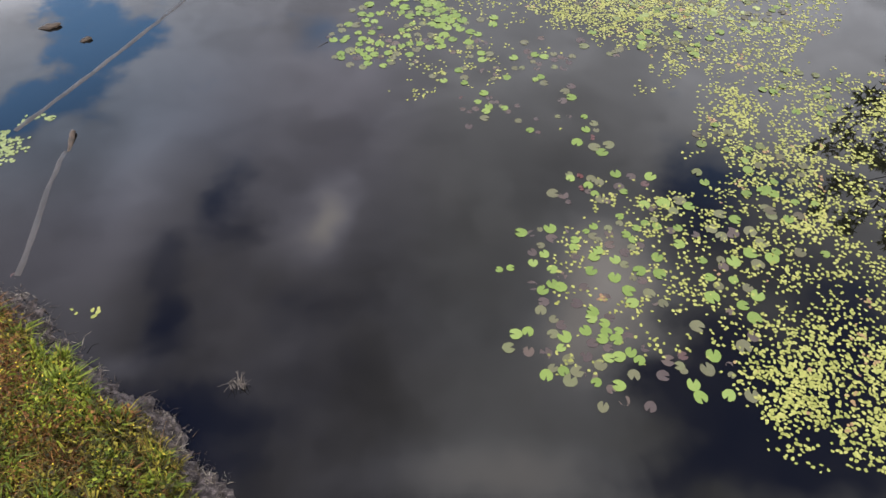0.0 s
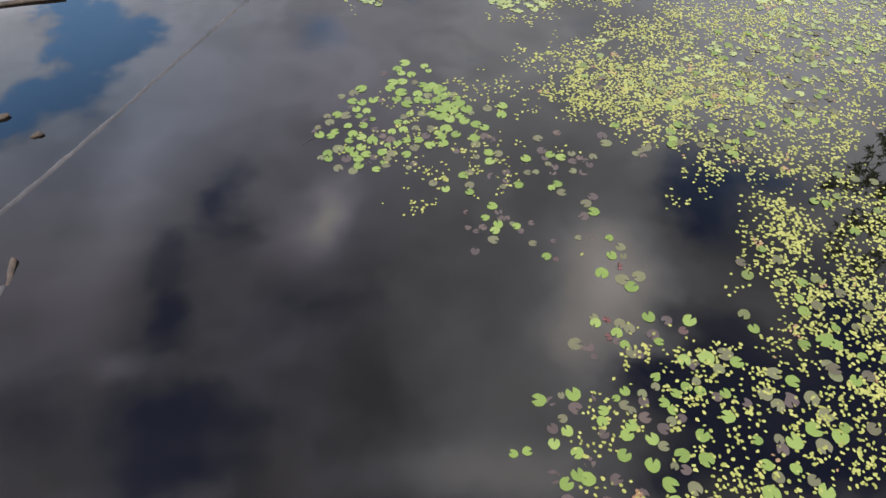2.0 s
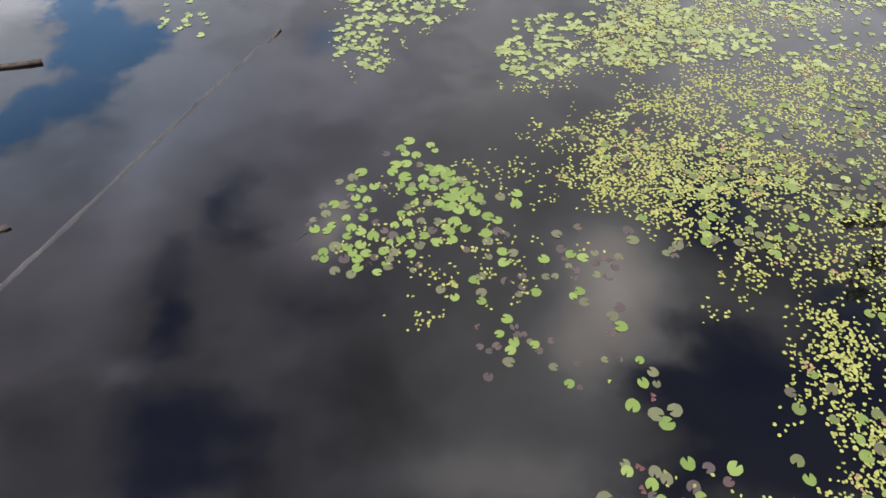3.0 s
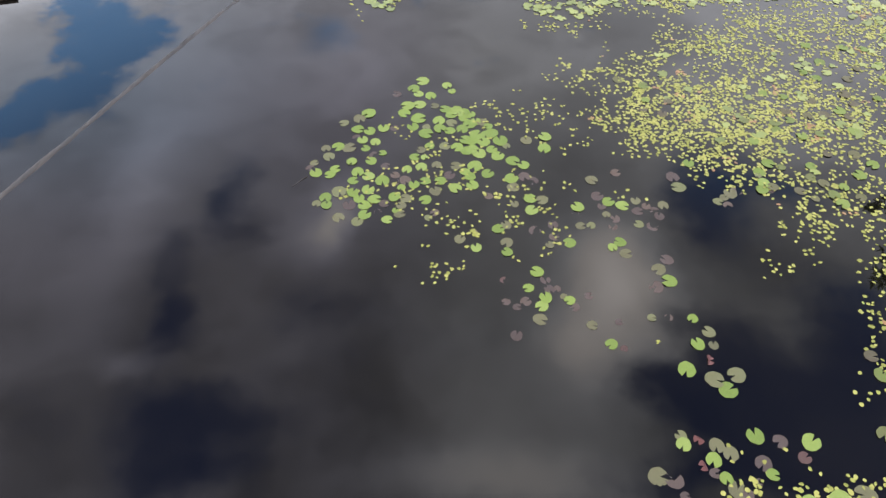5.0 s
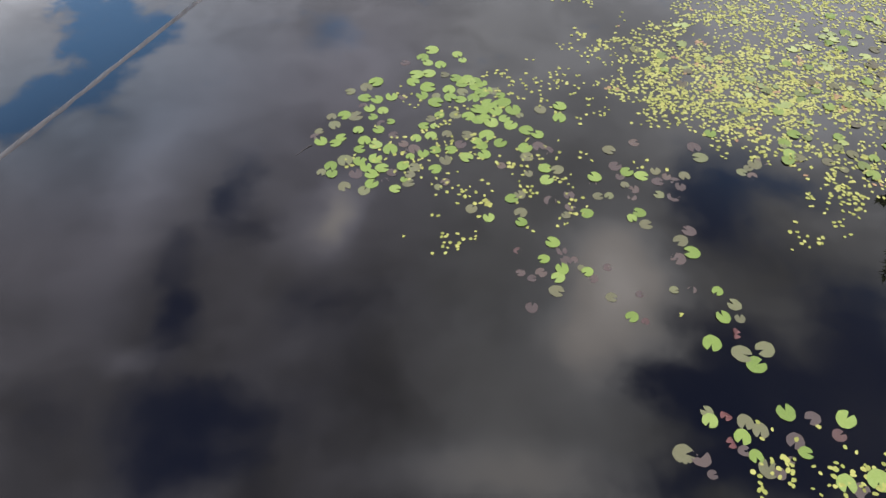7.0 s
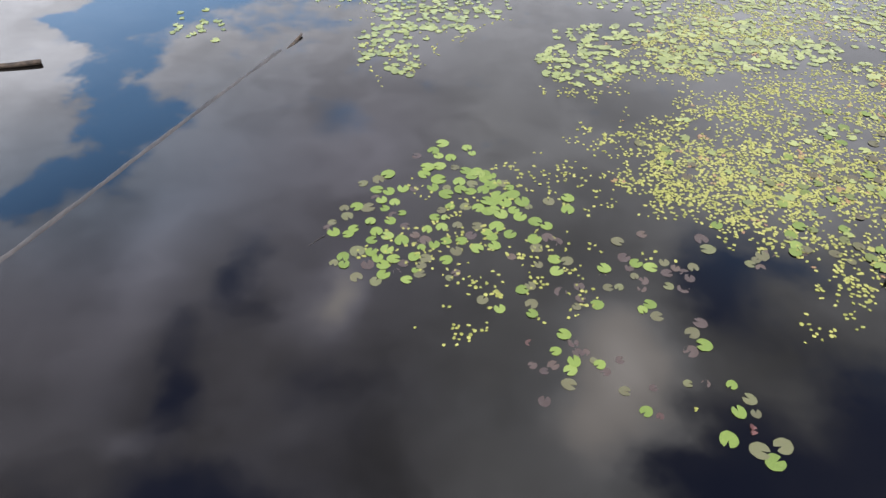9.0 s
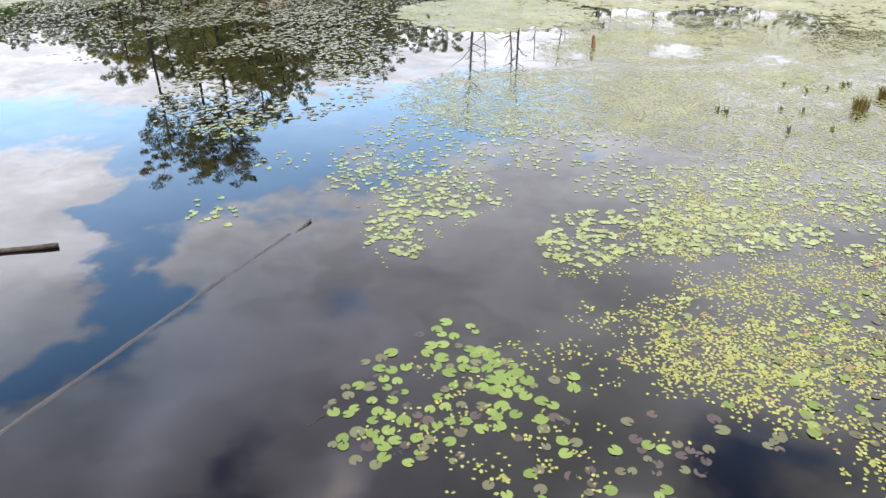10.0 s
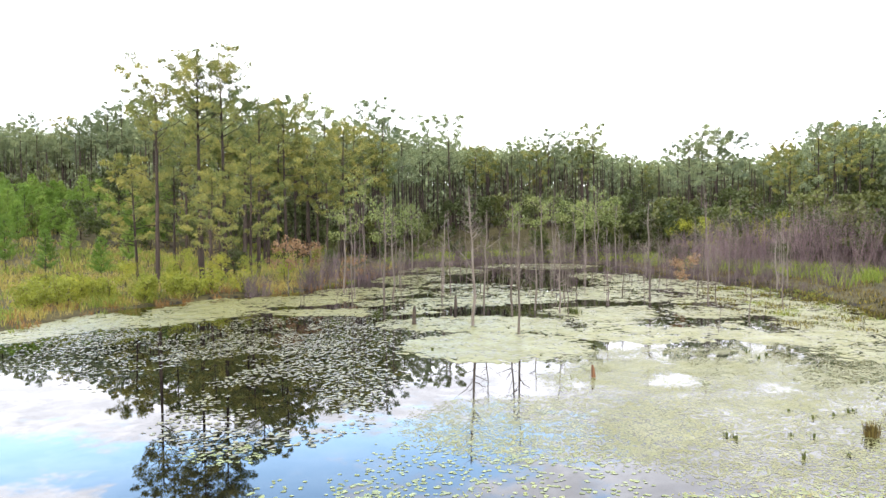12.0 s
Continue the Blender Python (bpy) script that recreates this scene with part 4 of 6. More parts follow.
many_discs("floating_weed_mat", "pale yellow-green mat of tiny floating weed", M["mat"], spots, np.random.RandomState(7).uniform(0.07, 0.24, len(spots)), 25, 5, False, 0.004, 0.02, (0.5, 1.0))
spots = scatter(17, [(*p[:5], p[5] // 3) for p in MATS + BACK_MATS], 0.1)
many_discs("loose_weed", "loose specks of pale weed between the mats", M["dull_pad"], spots, np.random.RandomState(17).uniform(0.04, 0.12, len(spots)), 28, 5, False, 0.009, 0.02, (0.5, 1.0))
spots = scatter(16, [(*p[:5], p[5] // 6) for p in THIN_MATS], 0.1)
many_discs("small_far_leaves", "small pale floating leaves on bright water", M["far_pad"], spots, np.random.RandomState(8).uniform(0.025, 0.05, len(spots)), 26, 6, tilt=0.02)


# ---- logs and stumps in the water ----
def log_thing(name, label, a, b, r0, r1, material, seed, sides=12, wob=0.05, category="log", squash=1.0, blunt=True):
    g, buf = random.Random(seed), Buf()
    a, b = Vector(a), Vector(b)
    mid = (a + b) / 2
    k = max(8, int((b - a).length / 0.22))
    side = (b - a).cross(Vector((0, 0, 1))).normalized()
    ph = g.uniform(0, 6)
    pts = [a.lerp(b, i / k) - mid + side * wob * math.sin(ph + 4.1 * i / k) + side * g.gauss(0, wob * 0.08) for i in range(k + 1)]
    buf.tube(pts, [(r0 + (r1 - r0) * i / k) * (g.uniform(0.9, 1.1) if blunt else g.uniform(0.7, 1.2) * (0.15 + math.sin(math.pi * (i + 0.3) / (k + 0.6)))) for i in range(k + 1)], sides)
    ob = tagged(new(name, buf.mesh(name, material, True)), label, category)
    ob.matrix_basis = Matrix.Translation(mid) @ Matrix.Diagonal((1, 1, squash, 1))
    return ob


log_thing("sunken_log", "long pale waterlogged log lying just under the surface", (-6.95, 4.2, -0.015), (-3.55, 11.65, -0.013), 0.072, 0.062, M["log"], 1, wob=0.07, squash=0.3)
log_thing("log_tip", "dark rotten tip of the sunken log above water", (-3.55, 11.65, -0.05), (-3.34, 12.22, 0.035), 0.044, 0.022, M["dark_log"], 2, wob=0.008)
log_thing("sunken_branch", "pale sunken branch reaching to the bank", (-5.68, 1.15, -0.013), (-5.84, 3.7, -0.011), 0.066, 0.056, M["log"], 3, wob=0.06, squash=0.3)
log_thing("broken_log_end", "dark broken log end poking out of water", (-5.84, 3.7, -0.04), (-5.89, 4.15, 0.04), 0.048, 0.04, M["dark_log"], 4, wob=0.01)
log_thing("floating_log", "dark wet log floating on still water", (-9.6, 10.5, 0.01), (-7.7, 11.06, 0.04), 0.055, 0.042, M["dark_log"], 5, wob=0.03)
log_thing("wood_chunk", "brown chunk of rotten wood above water", (-7.66, 7.13, -0.01), (-7.28, 7.32, 0.04), 0.06, 0.06, M["dark_log"], 6, wob=0.03, blunt=False)
log_thing("wood_knot", "small dark knot of wood above water", (-6.72, 6.76, 0.0), (-6.5, 6.82, 0.03), 0.045, 0.045, M["dark_log"], 7, wob=0.02, blunt=False)
log_thing("sunken_twig", "thin sunken twig beside the lily pads", (-2.20, 6.64, 0.0), (-2.00, 6.80, 0.006), 0.004, 0.008, M["log"], 8, 5, 0.02, "twig")


def stump(label, x, y, h, r, lean, seed, material):
    g, buf = random.Random(seed), Buf()
    pts = [(lean * t * t, lean * 0.3 * t, -0.5 + (h + 0.5) * t) for t in (0, 0.35, 0.5, 0.65, 0.8, 0.92, 1.0)]
    buf.tube(pts, [r * k * g.uniform(0.9, 1.1) for k in (1.35, 1.15, 1.0, 0.95, 0.85, 0.7, 0.35)], 10)
    ob = tagged(new("stump", buf.mesh("stump", material, True)), label, "stump", "stumps in the pond")
    ob.matrix_basis = pose(x, y, 0, 0, 0, g.uniform(0, 30))


stump("reddish rotten stump standing in bright water", 4.1, 26.9, 0.47, 0.085, -0.08, 1, M["rust_wood"])
stump("dark broken stump standing in the weed mat", -4.1, 41.4, 1.1, 0.12, 0.05, 2, M["dark_log"])
stump("short dark stump among bare trees", -1.9, 49.0, 1.0, 0.11, 0.0, 3, M["dark_log"])


# ---- grasses ----
def blades(name, label, material, pts, height, width, lean, seed, category="grass"):
    """One mesh of bent grass blades; pts are (x, y, z) rows."""
    r = np.random.RandomState(seed)
    p = np.asarray(pts, float)
    n = len(p)
    h = height[0] + (height[1] - height[0]) * r.rand(n)
    a, la = r.uniform(0, 2 * np.pi, n), r.uniform(0, 2 * np.pi, n)
    l = h * lean * (0.3 + r.rand(n))
    w = width * (0.6 + 0.8 * r.rand(n))
    sx, sy = np.cos(a) * w / 2, np.sin(a) * w / 2
    dx, dy = np.cos(la) * l, np.sin(la) * l
    z0 = p[:, 2] - 0.02
    rows = [(p[:, 0] - sx, p[:, 1] - sy, z0), (p[:, 0] + sx, p[:, 1] + sy, z0),
            (p[:, 0] + sx * 0.8 + dx * 0.35, p[:, 1] + sy * 0.8 + dy * 0.35, z0 + h * 0.6), (p[:, 0] - sx * 0.8 + dx * 0.35, p[:, 1] - sy * 0.8 + dy * 0.35, z0 + h * 0.6),
            (p[:, 0] + dx, p[:, 1] + dy, z0 + h * (1 - 0.25 * lean))]
    v = np.stack([np.stack(q, -1) for q in rows], 1).reshape(-1, 3)
    i = np.arange(n)[:, None] * 5
    faces = [tuple(f) for f in np.concatenate([i + 0, i + 1, i + 2, i + 3], 1)] + [tuple(f) for f in np.concatenate([i + 3, i + 2, i + 4], 1)]
    me = bpy.data.meshes.new(name)
    me.from_pydata(v.tolist(), [], [list(map(int, f)) for f in faces])
    me.materials.append(material)
    me.update()
    return tagged(new(name, me), label, category, kind="stuff")


def land_points(seed, box, count, lo, hi, clump=0.0, keep=None):
    """Random places on the ground in a box, between lo and hi metres from the water."""
    r = np.random.RandomState(seed)
    x0, y0, x1, y1 = box
    if clump:
        m = max(1, count // 14)
        cx, cy = r.uniform(x0, x1, m), r.uniform(y0, y1, m)
        k = r.randint(0, m, count * 2)
        x, y = cx[k] + r.randn(count * 2) * clump, cy[k] + r.randn(count * 2) * clump
    else:
        x, y = r.uniform(x0, x1, count * 2), r.uniform(y0, y1, count * 2)
    d = shore_distance(x, y)
    ok = (d > lo) & (d < hi)
    if keep is not None:
        ok &= keep(x, y)
    x, y = x[ok][:count], y[ok][:count]
    return np.stack([x, y, np.maximum(ground_height(x, y), -0.05)], 1)


patchy = lambda s, o: (lambda x, y: np.sin(x * s + o) * np.sin(y * s * 1.2 + 2 * o) + 0.5 * np.sin(x * s * 2.3 + y * s * 1.7 + o) > 0.0)
NEAR = (-7.6, -3.6, -1.6, 2.2)
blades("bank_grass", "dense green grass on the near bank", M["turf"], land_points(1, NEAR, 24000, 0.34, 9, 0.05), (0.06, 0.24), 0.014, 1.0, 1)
blades("bank_yellow_grass", "yellowing grass blades on the near bank", M["grass_rust"], land_points(2, NEAR, 2200, 0.3, 9, 0.08, patchy(1.3, 0.7)), (0.10, 0.28), 0.008, 1.2, 2)
blades("bank_rust_grass", "rust-brown flattened grass on the near bank", M["bank_rust"], land_points(3, (-7.6, -3.0, -4.2, 1.0), 16000, 0.7, 9, 0.09, lambda x, y: x + 0.15 * np.sin(5 * y) + 0.25 * np.sin(2.1 * y) < -4.75 - 0.35 * np.abs(y + 0.6)), (0.08, 0.28), 0.014, 1.5, 3)
blades("bank_brown_grass", "brown flattened grass between green clumps", M["bank_rust"], land_points(33, NEAR, 14000, 0.45, 9, 0.12, patchy(1.6, 2.4)), (0.08, 0.24), 0.014, 1.5, 33)
blades("bank_tall_grass", "long bright green grass clumps on the near bank", M["bank_blade"], land_points(4, NEAR, 4200, 0.4, 7, 0.06, patchy(2.2, 1.1)), (0.18, 0.36), 0.016, 1.0, 4)
blades("bank_roots", "pale dead roots and stems along the muddy edge", M["straw"], land_points(5, NEAR, 3500, -0.12, 0.36, 0.10), (0.02, 0.12), 0.006, 1.6, 5, "roots")
blades("bank_dark_roots", "dark wet roots along the muddy edge", M["dark_log"], land_points(51, NEAR, 8000, -0.15, 0.5, 0.10), (0.02, 0.13), 0.011, 1.6, 51, "roots")
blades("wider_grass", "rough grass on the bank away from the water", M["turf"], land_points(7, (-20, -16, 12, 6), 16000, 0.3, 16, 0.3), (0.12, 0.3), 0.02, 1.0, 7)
blades("wider_brown_grass", "brown grass on the bank away from the water", M["bank_rust"], land_points(71, (-14, -11, 10, 4), 12000, 0.3, 12, 0.4), (0.10, 0.28), 0.016, 1.2, 71)


def herb_leaves(name, label, material, count, size, seed, keep=None):
    """Small loose leaves of low herbs, turned every way, over the near bank."""
    p, r = land_points(seed, NEAR, count, 0.22, 9, 0.08, keep), random.Random(seed)
    buf = Buf()
    for x, y, z in p:
        f = any_way(r, 0.15)
        buf.leaf(Vector((x, y, z + r.uniform(0.04, 0.27))), f, sideways(f, r), r.uniform(*size), 0.3)
    tagged(new(name, buf.mesh(name, material)), label, "herbs", kind="stuff")


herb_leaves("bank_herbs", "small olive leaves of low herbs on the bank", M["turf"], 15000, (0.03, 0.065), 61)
herb_leaves("bank_bright_herbs", "small bright green herb leaves on the bank", M["bank_blade"], 11000, (0.03, 0.07), 62, patchy(1.7, 0.3))


def grass_clump(x, y, h, spread, count, seed, material="bank_blade", label="bright green arching grass clump on the bank"):
    """A rounded clump of arching bright blades."""
    g, buf = random.Random(seed), Buf()
    for _ in range(count):
        a, q = g.uniform(0, 6.28), spread * math.sqrt(g.random()) * 0.5
        b, hh, lean = Vector((q * math.cos(a), q * math.sin(a), -0.04)), h * g.uniform(0.6, 1.1), g.uniform(0.3, 1.1)
        out = Vector((math.cos(a + g.gauss(0, 0.5)), math.sin(a + g.gauss(0, 0.5)), 0))
        s = out.cross(Vector((0, 0, 1))) * 0.009
        m, tip = b + out * hh * lean * 0.4 + Vector((0, 0, hh * 0.75)), b + out * hh * lean + Vector((0, 0, hh * (1 - 0.35 * lean)))
        i = len(buf.v)
        buf.v += [b - s, b + s, m + s, m - s, tip]
        buf.f += [(i, i + 1, i + 2, i + 3), (i + 3, i + 2, i + 4)]
    ob = tagged(new("grass_clump", buf.mesh("grass_clump", M[material])), label, "grass clump", "grass clumps on the bank")
    ob.matrix_basis = Matrix.Translation((x, y, float(ground_height(x, y))))


for k, (x, y, h, w) in enumerate([(-5.45, 0.35, 0.34, 0.22), (-4.65, -0.2, 0.36, 0.26), (-4.3, -0.2, 0.3, 0.2), (-4.1, -0.65, 0.42, 0.28), (-3.85, -0.75, 0.36, 0.2), (-3.5, -1.0, 0.26, 0.2), (-2.75, -1.5, 0.24, 0.2),
                                  (-2.6, -1.85, 0.32, 0.3), (-2.45, -2.1, 0.3, 0.25), (-4.0, -1.15, 0.28, 0.25), (-3.2, -1.5, 0.25, 0.2), (-4.95, 0.12, 0.3, 0.2), (-3.5, -2.2, 0.3, 0.3)]):
    grass_clump(x - 0.08, y - 0.10, h * 0.85, w, 90, 900 + k)
g5 = random.Random(55)
for k in range(230):
    x, y = g5.uniform(-6.6, -1.9), g5.uniform(-3.2, 1.2)
    d = float(shore_distance(x, y))
    if not 0.3 < d < 3.2:
        continue
    rusty = x < -4.6 - 0.3 * abs(y + 0.6) or g5.random() < 0.22
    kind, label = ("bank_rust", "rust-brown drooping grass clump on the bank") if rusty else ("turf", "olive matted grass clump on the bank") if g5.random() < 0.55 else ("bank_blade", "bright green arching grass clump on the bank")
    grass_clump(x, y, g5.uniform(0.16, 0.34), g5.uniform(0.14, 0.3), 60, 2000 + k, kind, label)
herb_leaves("bank_red_herbs", "small reddish brown herb leaves on the bank", M["bank_rust"], 8000, (0.03, 0.065), 63, patchy(1.4, 1.9))


def flowers():
    p = land_points(8, NEAR, 420, 0.4, 6, 0.45)
    r = np.random.RandomState(9)
    p[:, 2] += r.uniform(0.24, 0.36, len(p))
    buf = Buf()
    for x, y, z in p:
        s = r.uniform(0.006, 0.014)
        for k in range(5):
            a = k * 1.2566 + x * 9
            buf.leaf(Vector((x, y, z)), Vector((math.cos(a), math.sin(a), 0.25)), Vector((-math.sin(a), math.cos(a), 0)), s, 0.42)
    tagged(new("yellow_flowers", buf.mesh("yellow_flowers", M["flower"])), "tiny yellow wildflowers scattered over the bank", "flowers", kind="stuff")


flowers()


def weed(x, y, size, count, seed, material, label):
    """A rosette of broad pointed leaves on short stems."""
    g = random.Random(seed)
    z = float(ground_height(x, y))
    root = tagged(new("bank_weed"), label, "weed", "weeds on the bank")
    root.matrix_basis = Matrix.Translation((x, y, z))
    stem = Buf()
    stem.tube([(0, 0, -0.03), (0.01, 0, size * 0.8), (0.02, 0.01, size * 1.5)], [0.006, 0.005, 0.003], 5)
    part("stem", stem.mesh("stem", M["grass"]), root)
    lv = Buf()
    for k in range(count):
        a, up = k * 2.4 + g.uniform(-0.3, 0.3), g.uniform(0.15, 0.7)
        d = Vector((math.cos(a), math.sin(a), up)).normalized()
        lv.leaf(Vector((0, 0, size * g.uniform(0.6, 1.5))), d, d.cross(Vector((0, 0, 1))).normalized(), size * g.uniform(0.8, 1.4), 0.26)
    part("leaves", lv.mesh("leaves", material), root)


g0 = random.Random(4)
for k in range(40):
    x, y = g0.uniform(-6.5, -2.2), g0.uniform(-3.0, 1.0)
    if 0.35 < shore_distance(x, y) < 3:
        weed(x, y, g0.uniform(0.05, 0.09), g0.randint(9, 15), k, M[g0.choice(("leaf_yellow", "grass", "leaf_yellow"))], "broad-leaved green weed among grass on the bank")

def dead_tuft(x, y, count, seed):
    g, buf = random.Random(seed), Buf()
    for _ in range(count):
        a, r, f = g.uniform(0, 6.28), g.uniform(0.03, 0.20), g.uniform(0, 6.28)
        x0, y0 = 0.07 * math.cos(f) * g.random(), 0.07 * math.sin(f) * g.random()
        buf.tube([(x0, y0, -0.25), (x0 + 0.4 * r * math.cos(a), y0 + 0.4 * r * math.sin(a), g.uniform(0.06, 0.14)), (x0 + r * math.cos(a + 0.5), y0 + r * math.sin(a + 0.5), g.uniform(0.0, 0.2))], [0.0035, 0.003, 0.0015], 5)
    ob = tagged(new("dead_plant", buf.mesh("dead_plant", M["grey_bark"])), "withered pale plant standing out of the water", "dead plant")
    ob.matrix_basis = Matrix.Translation((x, y, 0))


dead_tuft(-2.2, -0.5, 26, 1)
for k, (x, y, a, l) in enumerate([(-5.35, 0.42, 10, 0.22), (-4.3, 0.0, 60, 0.2), (-3.3, -0.75, 40, 0.22), (-2.5, -1.6, 5, 0.2)]):
    a = radians(a)
    log_thing("twig", "thin bare twig lying at the water's edge", (x, y, 0.09), (x + l * math.cos(a), y + l * math.sin(a), 0.14), 0.006, 0.002, M["dark_log"] if k % 2 == 0 else M["grey_bark"], 40 + k, 5, 0.03, "twig")
many_discs("edge_leaves", "few pale leaves floating by the bank", M["shield"], [(-4.66, 0.6), (-4.58, 0.54), (-4.38, 0.6), (-4.3, 0.57), (-4.33, 0.5), (-4.31, 0.63)], [0.028, 0.03, 0.04, 0.042, 0.045, 0.03], 77, 9)
raft("pad_sunk", [(-5.67, 1.16, 0.05)])
# crowded middle of the dense raft
raft("pad_green", [(-0.17, 8.22, 0.072), (-0.07, 8.26, 0.072), (0.04, 8.20, 0.072), (0.20, 8.00, 0.072), (0.15, 7.58, 0.080), (0.42, 7.42, 0.072), (0.34, 7.72, 0.072), (0.16, 7.41, 0.082)])
spots = scatter(31, [(-6.93, 3.76, 0.42, 0.40, 0, 120), (-6.65, 4.47, 0.33, 0.10, 10, 26)], 0.05)
many_discs("raft_of_leaves", "raft of pale green leaves near the sunken log", M["raft_leaf"], spots, np.random.RandomState(8).uniform(0.020, 0.045, len(spots)), 78, 9)

# far banks
LEFT = (-75, 30, -11, 100)
blades("left_bank_grass", "tall golden green grass on the far bank", M["grass_gold"], land_points(21, LEFT, 27000, 0.3, 40, 0.5), (0.3, 0.85), 0.042, 0.6, 21)
blades("left_bank_green", "green marsh grass on the far bank", M["grass"], land_points(22, LEFT, 11000, 0.5, 42, 0.5, patchy(0.35, 1.0)), (0.5, 1.0), 0.06, 0.5, 22)
blades("left_shore_rust", "rust-coloured reeds along the shore", M["grass_rust"], land_points(23, LEFT, 20000, -0.9, 3.2, 0.35), (0.3, 0.85), 0.03, 0.45, 23)
blades("left_shore_green", "low green marsh grass at the water line", M["grass"], land_points(35, LEFT, 4000, -1.3, 2.0, 0.35), (0.2, 0.55), 0.03, 0.6, 35)
blades("field_grass", "wide field of golden green grass before the forest", M["grass_gold"], land_points(29, (-150, 60, -20, 215), 20000, 18, 190, 1.5), (0.5, 1.1), 0.08, 0.6, 29)
blades("field_green", "green weeds in the field before the forest", M["grass"], land_points(30, (-150, 60, -20, 215), 18000, 18, 190, 1.0, patchy(0.12, 1.0)), (0.6, 1.4), 0.10, 0.6, 30)
BACK = (-14, 60, 45, 135)
blades("back_reeds", "grey-brown dead reeds lining the back of the pond", M["twig"], land_points(24, BACK, 14000, -2.5, 5.0, 0.4), (0.4, 1.15), 0.035, 0.3, 24)
blades("back_green", "green brush grass behind the reeds", M["grass"], land_points(25, BACK, 16000, 2.5, 16, 0.6), (0.6, 1.7), 0.07, 0.5, 25)
RIGHT = (19, 20, 70, 100)
blades("right_marsh_grass", "green marsh grass in the shallows", M["turf"], land_points(26, RIGHT, 16000, -2.5, 9, 0.45), (0.15, 0.5), 0.035, 0.7, 26)
blades("right_marsh_straw", "brownish dead marsh grass in the shallows", M["tussock"], land_points(27, RIGHT, 12000, -1.0, 25, 0.5), (0.2, 0.55), 0.03, 0.7, 27)

blades("marsh_patches", "low olive marsh grass standing in the weed mats", M["turf"], land_points(28, (15, 38, 29, 66), 9000, -9, 0.2, 0.35, patchy(0.8, 0.4)), (0.10, 0.38), 0.03, 0.7, 28)
blades("marsh_green", "patches of green marsh grass in the shallows", M["grass"], land_points(34, (17, 40, 29, 66), 3500, -7, 0.2, 0.3, patchy(1.0, 1.4)), (0.10, 0.38), 0.03, 0.7, 34)


def tuft(x, y, h, spread, count, seed, material, label, name="grass_tuft"):
    g, buf = random.Random(seed), Buf()
    for _ in range(count):
        a, r = g.uniform(0, 6.28), abs(g.gauss(0, spread))
        bx, by, lean, hh = r * math.cos(a), r * math.sin(a), g.uniform(0.05, 0.5), h * g.uniform(0.5, 1.1)
        top = Vector((bx + math.cos(a) * lean * hh, by + math.sin(a) * lean * hh, hh))
        s = Vector((-math.sin(a), math.cos(a), 0)) * 0.014
        m = Vector((bx, by, 0)).lerp(top, 0.55) + Vector((0, 0, 0.1 * hh))
        i = len(buf.v)
        buf.v += [Vector((bx, by, -0.15)) - s, Vector((bx, by, -0.15)) + s, m + s, m - s, top]
        buf.f += [(i, i + 1, i + 2, i + 3), (i + 3, i + 2, i + 4)]
    ob = tagged(new(name, buf.mesh(name, material)), label, "water plant", "plants standing in the pond")
    ob.matrix_basis = Matrix.Translation((x, y, 0))


for k, (x, y, h, s, c) in enumerate([(10.3, 19.5, 0.36, 0.11, 150), (11.6, 20.7, 0.36, 0.12, 130)]):
    tuft(x, y, h, s, c, k, M["tussock"], "brown and green grass tussock standing in water", "grass_tussock")
for k, (x, y, h) in enumerate([(7.7, 17.6, 0.35), (6.6, 19.2, 0.28), (6.45, 19.4, 0.28), (10.3, 21.5, 0.25), (8.7, 19.3, 0.3), (8.2, 19.5, 0.22), (9.6, 21.3, 0.25), (11.1, 22.0, 0.25), (11.6, 31.8, 0.5),
                               (11.6, 30.5, 0.35), (12.2, 31.2, 0.35), (10.9, 21.9, 0.25), (9.2, 22.0, 0.2), (8.9, 17.9, 0.2), (-2.4, 32.5, 0.4), (6.0, 46.0, 0.9), (5.7, 46.4, 0.8), (-7.6, 36.5, 0.3)]):
    tuft(x, y, h * 0.55, 0.05 if h < 0.45 else 0.2, 12 if h < 0.6 else 70, 20 + k, M["water_plant"], "small dark green water plant rising from the pond", "water_plant")


# ---- trees ----
def trunk_line(h, bend, g, steps=10):
    px, py = g.uniform(0, 6), g.uniform(0, 6)
    return [Vector((bend * h * math.sin(px + 2.2 * t) - bend * h * math.sin(px), bend * h * math.sin(py + 1.7 * t) - bend * h * math.sin(py), h * t - (0.4 if t == 0 else 0))) for t in [i / steps for i in range(steps + 1)]]


def on_line(pts, t):
    f = t * (len(pts) - 1)
    i = min(int(f), len(pts) - 2)
    return pts[i].lerp(pts[i + 1], f - i)


def needles(buf, at, aim, count, size, width, g):
    for _ in range(count):
        d = (any_way(g) + aim * 0.7).normalized()
        s = sideways(d, g) * width
        tip = at + d * size * g.uniform(0.7, 1.15)
        buf.tri(at - s, at + s, tip)


